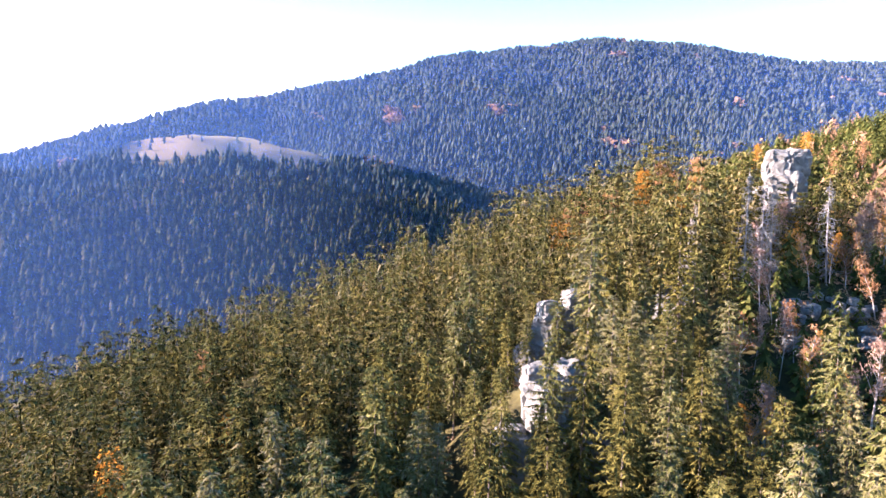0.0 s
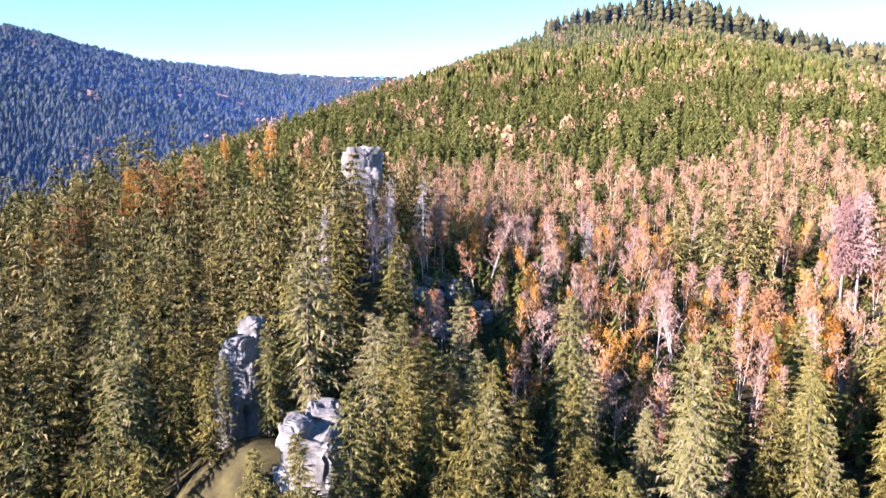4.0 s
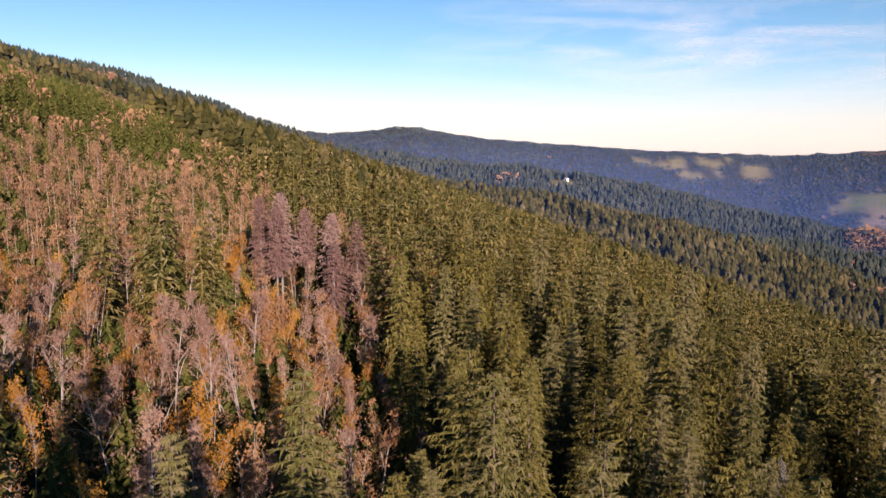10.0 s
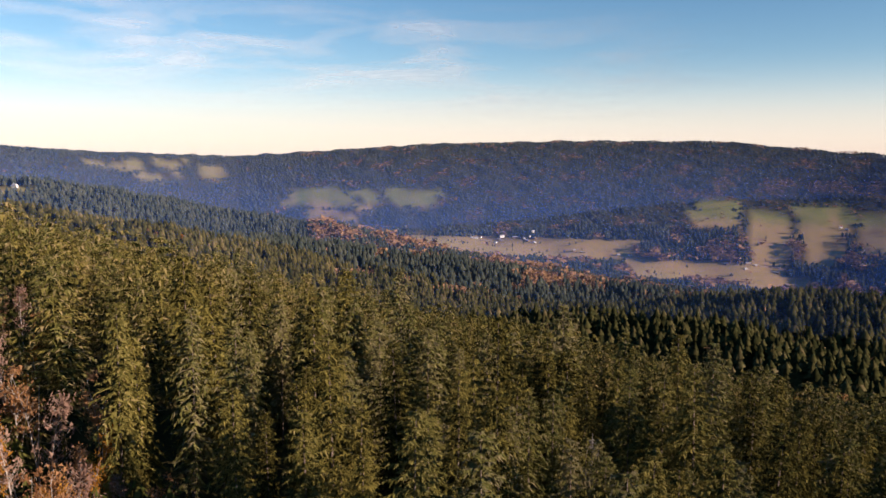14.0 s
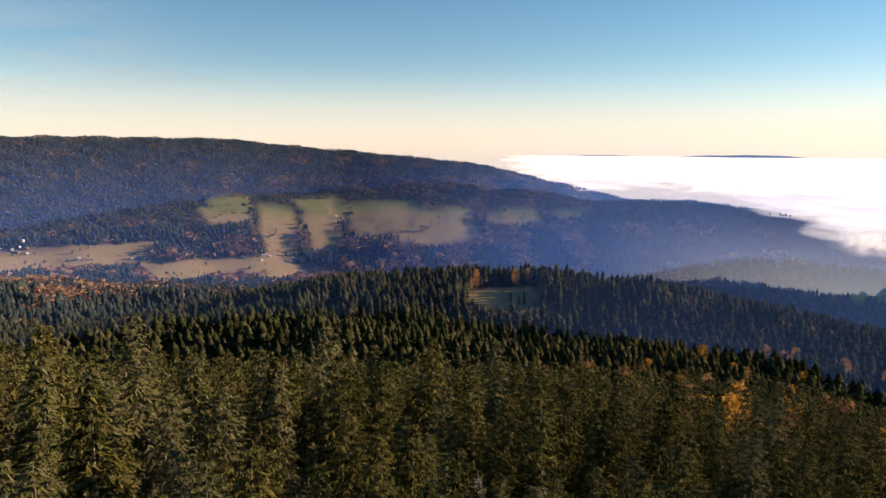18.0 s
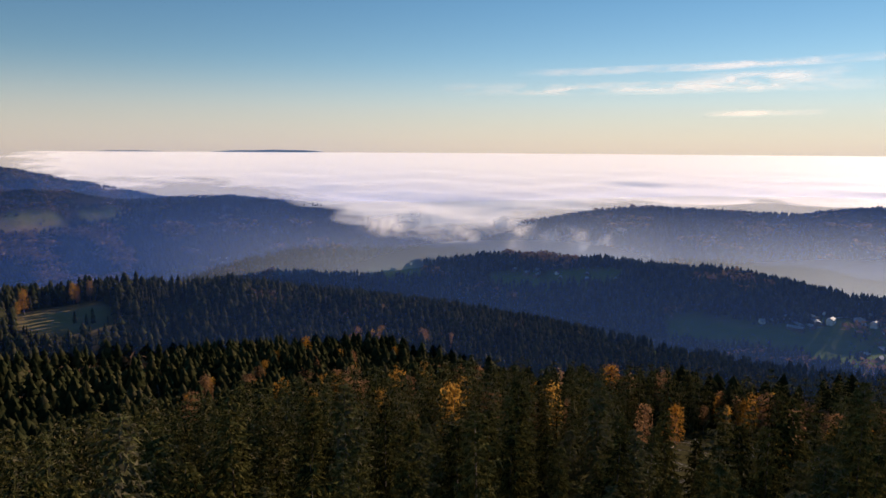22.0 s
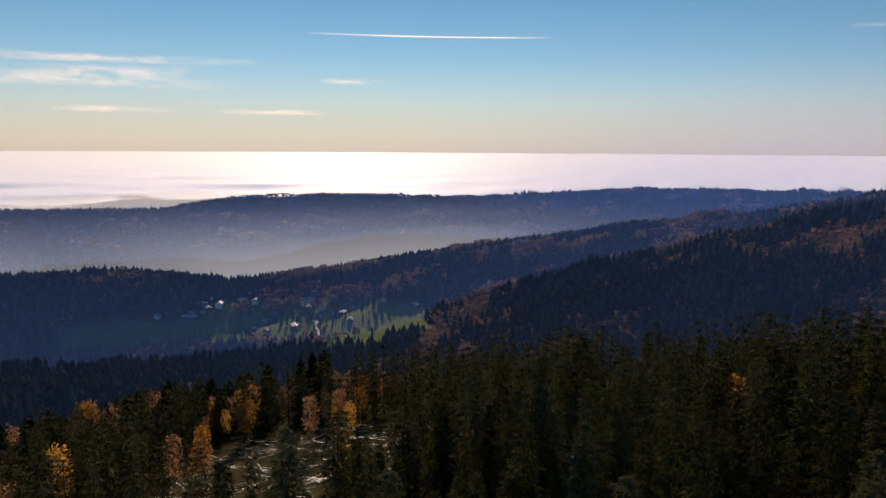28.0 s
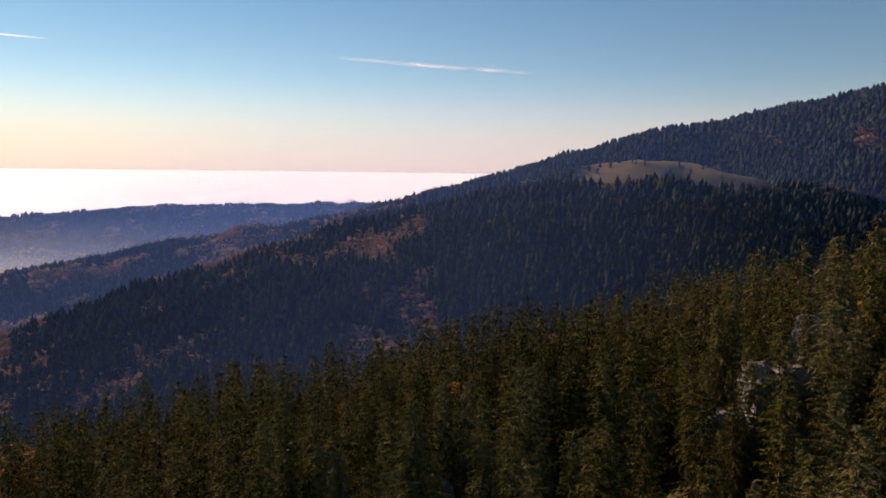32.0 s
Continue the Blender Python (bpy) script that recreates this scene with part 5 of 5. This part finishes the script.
def valley_air():
    """A sheet behind the village with the valley's pale morning haze put into its colour."""
    na, nz = 90, 24
    b_, h_ = np.meshgrid(np.linspace(206, 326, na), np.linspace(-440, -60, nz))
    rad = 1500 + 60 * np.sin(np.radians(b_) * 9)
    x_, y_ = CX + rad * np.sin(np.radians(b_)), CY + rad * np.cos(np.radians(b_))
    i_, j_ = np.meshgrid(np.arange(nz - 1), np.arange(na - 1), indexing="ij")
    f = np.stack([i_ * na + j_, i_ * na + j_ + 1, (i_ + 1) * na + j_ + 1, (i_ + 1) * na + j_], -1).reshape(-1, 4)
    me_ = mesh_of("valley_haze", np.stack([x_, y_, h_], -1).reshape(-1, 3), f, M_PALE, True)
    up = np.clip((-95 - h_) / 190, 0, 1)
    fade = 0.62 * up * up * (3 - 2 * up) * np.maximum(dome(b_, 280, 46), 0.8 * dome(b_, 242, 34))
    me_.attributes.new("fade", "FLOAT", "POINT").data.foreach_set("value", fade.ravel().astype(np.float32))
    tagged(new("valley_haze", me_), "see-through pale sheet standing in for valley haze behind the village", "haze", kind="structure")


valley_air()


def streak(bearing, rise, wide, tall, tilt, mat, label, name="cirrus_cloud"):
    """A thin curved sheet of high cloud 4.6 km off."""
    na, nr = 24, 6
    a_, e_ = np.meshgrid(np.radians(np.linspace(-wide / 2, wide / 2, na)), np.linspace(-tall / 2, tall / 2, nr))
    el = np.radians(rise + e_ + np.degrees(a_) * tilt)
    b_ = radians(bearing) + a_
    far = 4600.0
    v = np.stack([CX + far * np.sin(b_) * np.cos(el), CY + far * np.cos(b_) * np.cos(el), far * np.sin(el)], -1).reshape(-1, 3)
    i_, j_ = np.meshgrid(np.arange(nr - 1), np.arange(na - 1), indexing="ij")
    f = np.stack([i_ * na + j_, i_ * na + j_ + 1, (i_ + 1) * na + j_ + 1, (i_ + 1) * na + j_], -1).reshape(-1, 4)
    me_ = mesh_of(name, v, f, mat, True)
    h_ = (1 - np.abs(np.linspace(-1, 1, na))[None, :] ** 2) * (1 - np.abs(np.linspace(-1, 1, nr))[:, None] ** 2)
    me_.attributes.new("fade", "FLOAT", "POINT").data.foreach_set("value", h_.ravel().astype(np.float32))
    return tagged(new(name, me_), label, "cloud", kind="structure")


M_CIRRUS = veil("cirrus", (1.0, 0.88, 0.82), (0.0, 0.46), 0.0035, (1, 1, 5), "fade", 0.6, 0.38, 0.62)
M_TRAIL = veil("vapour_trail", (1.0, 0.97, 0.94), (0.75, 1.0), 0.002, (1, 1, 1), "fade", 0.6)
streak(254, 4.7, 34, 1.1, 0.0, M_CIRRUS, "long thin streak of pinkish high cloud")
streak(258, 6.2, 30, 0.7, 0.02, M_CIRRUS, "feathery streak of high cloud")
streak(262, 5.3, 12, 1.2, 0.03, M_CIRRUS, "feathery streak of high cloud")
streak(262, 2.7, 9, 0.5, 0.0, M_CIRRUS, "small flat streak of high cloud")
streak(273.5, 2.7, 9, 0.5, 0.0, M_CIRRUS, "small flat streak of high cloud")
streak(280, 5.2, 6, 0.5, 0.0, M_CIRRUS, "small wisp of high cloud")
streak(286, 8.7, 20, 0.15, -0.01, M_TRAIL, "thin white vapour trail of an aircraft", "vapour_trail")
streak(326, 8.0, 20, 0.35, -0.06, M_CIRRUS, "faint old vapour trail")
M_HAZEBAND = veil("thin_high_haze", (0.95, 0.95, 0.95), (0.0, 0.6), 0.0012, (1, 1, 6), "fade", 0.6, 0.4, 0.7)
streak(150, 7.5, 70, 9, -0.04, M_HAZEBAND, "broad thin veil of high cloud", "high_haze")


def wisp(bearing, rise, far, wide, tall, seed):
    """A ragged bank of lit fog that drifts off the edge of the sea of fog."""
    na, nr = 26, 14
    u_, v_ = np.meshgrid(np.linspace(-1, 1, na), np.linspace(-1, 1, nr))
    r_ = np.random.RandomState(seed)
    rad = far + 40 * np.sin(u_ * 3 + seed) + 25 * v_
    b_ = radians(bearing) + u_ * wide / 2 / far
    z_ = far * math.tan(radians(rise)) + v_ * tall / 2 + tall * 0.15 * np.sin(u_ * 4 + r_.uniform(0, 6))
    i_, j_ = np.meshgrid(np.arange(nr - 1), np.arange(na - 1), indexing="ij")
    f = np.stack([i_ * na + j_, i_ * na + j_ + 1, (i_ + 1) * na + j_ + 1, (i_ + 1) * na + j_], -1).reshape(-1, 4)
    me_ = mesh_of("fog_wisp", np.stack([CX + rad * np.sin(b_), CY + rad * np.cos(b_), z_], -1).reshape(-1, 3), f, M_WISP, True)
    h_ = np.clip(1 - u_ ** 2, 0, 1) * np.clip(1 - v_ ** 2, 0, 1)
    me_.attributes.new("fade", "FLOAT", "POINT").data.foreach_set("value", h_.ravel().astype(np.float32))
    tagged(new("fog_wisp", me_), "ragged wisp of sunlit fog drifting over the hills", "fog", kind="structure")


M_WISP = veil("fog_wisps", (1.0, 0.95, 0.88), (0.0, 1.1), 0.012, (1, 1, 1.6), "fade", 0.5, 0.34, 0.66, 5.0)
for bearing, rise, far, wide, tall, seed in ((247.5, -7.0, 1900, 130, 46, 1), (243, -6.6, 2050, 170, 50, 2), (239, -7.0, 1980, 140, 40, 3), (233, -6.2, 2150, 260, 70, 4), (251.5, -6.9, 1950, 90, 26, 7), (244.7, -7.6, 1900, 170, 42, 12), (249.5, -7.9, 1850, 130, 34, 13)):
    wisp(bearing, rise, far, wide, tall, seed)


def far_hills(b0, b1, rise, seed):
    """A low line of hills on the horizon, over the far edge of the fog."""
    n_ = 60
    b_, f_ = np.radians(np.linspace(b0, b1, n_)), np.linspace(0, 1, n_)
    top = 4960 * np.tan(np.radians(-0.5 + (rise + 0.5) * np.sin(np.pi * f_) ** 0.7 * (0.86 + 0.1 * np.sin(f_ * 7 + seed) + 0.04 * np.sin(f_ * 23 + seed))))
    rows_ = [(4955, np.full(n_, -60.0)), (4960, top), (4990, np.full(n_, -60.0))]
    v = np.concatenate([np.stack([CX + d_ * np.sin(b_), CY + d_ * np.cos(b_), z_], -1) for d_, z_ in rows_])
    q_ = np.arange(n_ - 1)
    f = np.concatenate([np.stack([k_ * n_ + q_, k_ * n_ + q_ + 1, (k_ + 1) * n_ + q_ + 1, (k_ + 1) * n_ + q_], -1) for k_ in (0, 1)])
    tagged(new("far_hills", mesh_of("far_hills", v, f, M_FARHILL, True)), "low hills on the horizon beyond the fog, haze painted in", "hills", kind="structure")


# Near-white blue: distance haze, and lightening against shade, painted into the colour.
M_FARHILL = solid("far_hazed_hills", [(0.3, (0.72, 0.8, 0.86)), (0.7, (0.78, 0.84, 0.88))], 0.004, 1.0, 0.0)
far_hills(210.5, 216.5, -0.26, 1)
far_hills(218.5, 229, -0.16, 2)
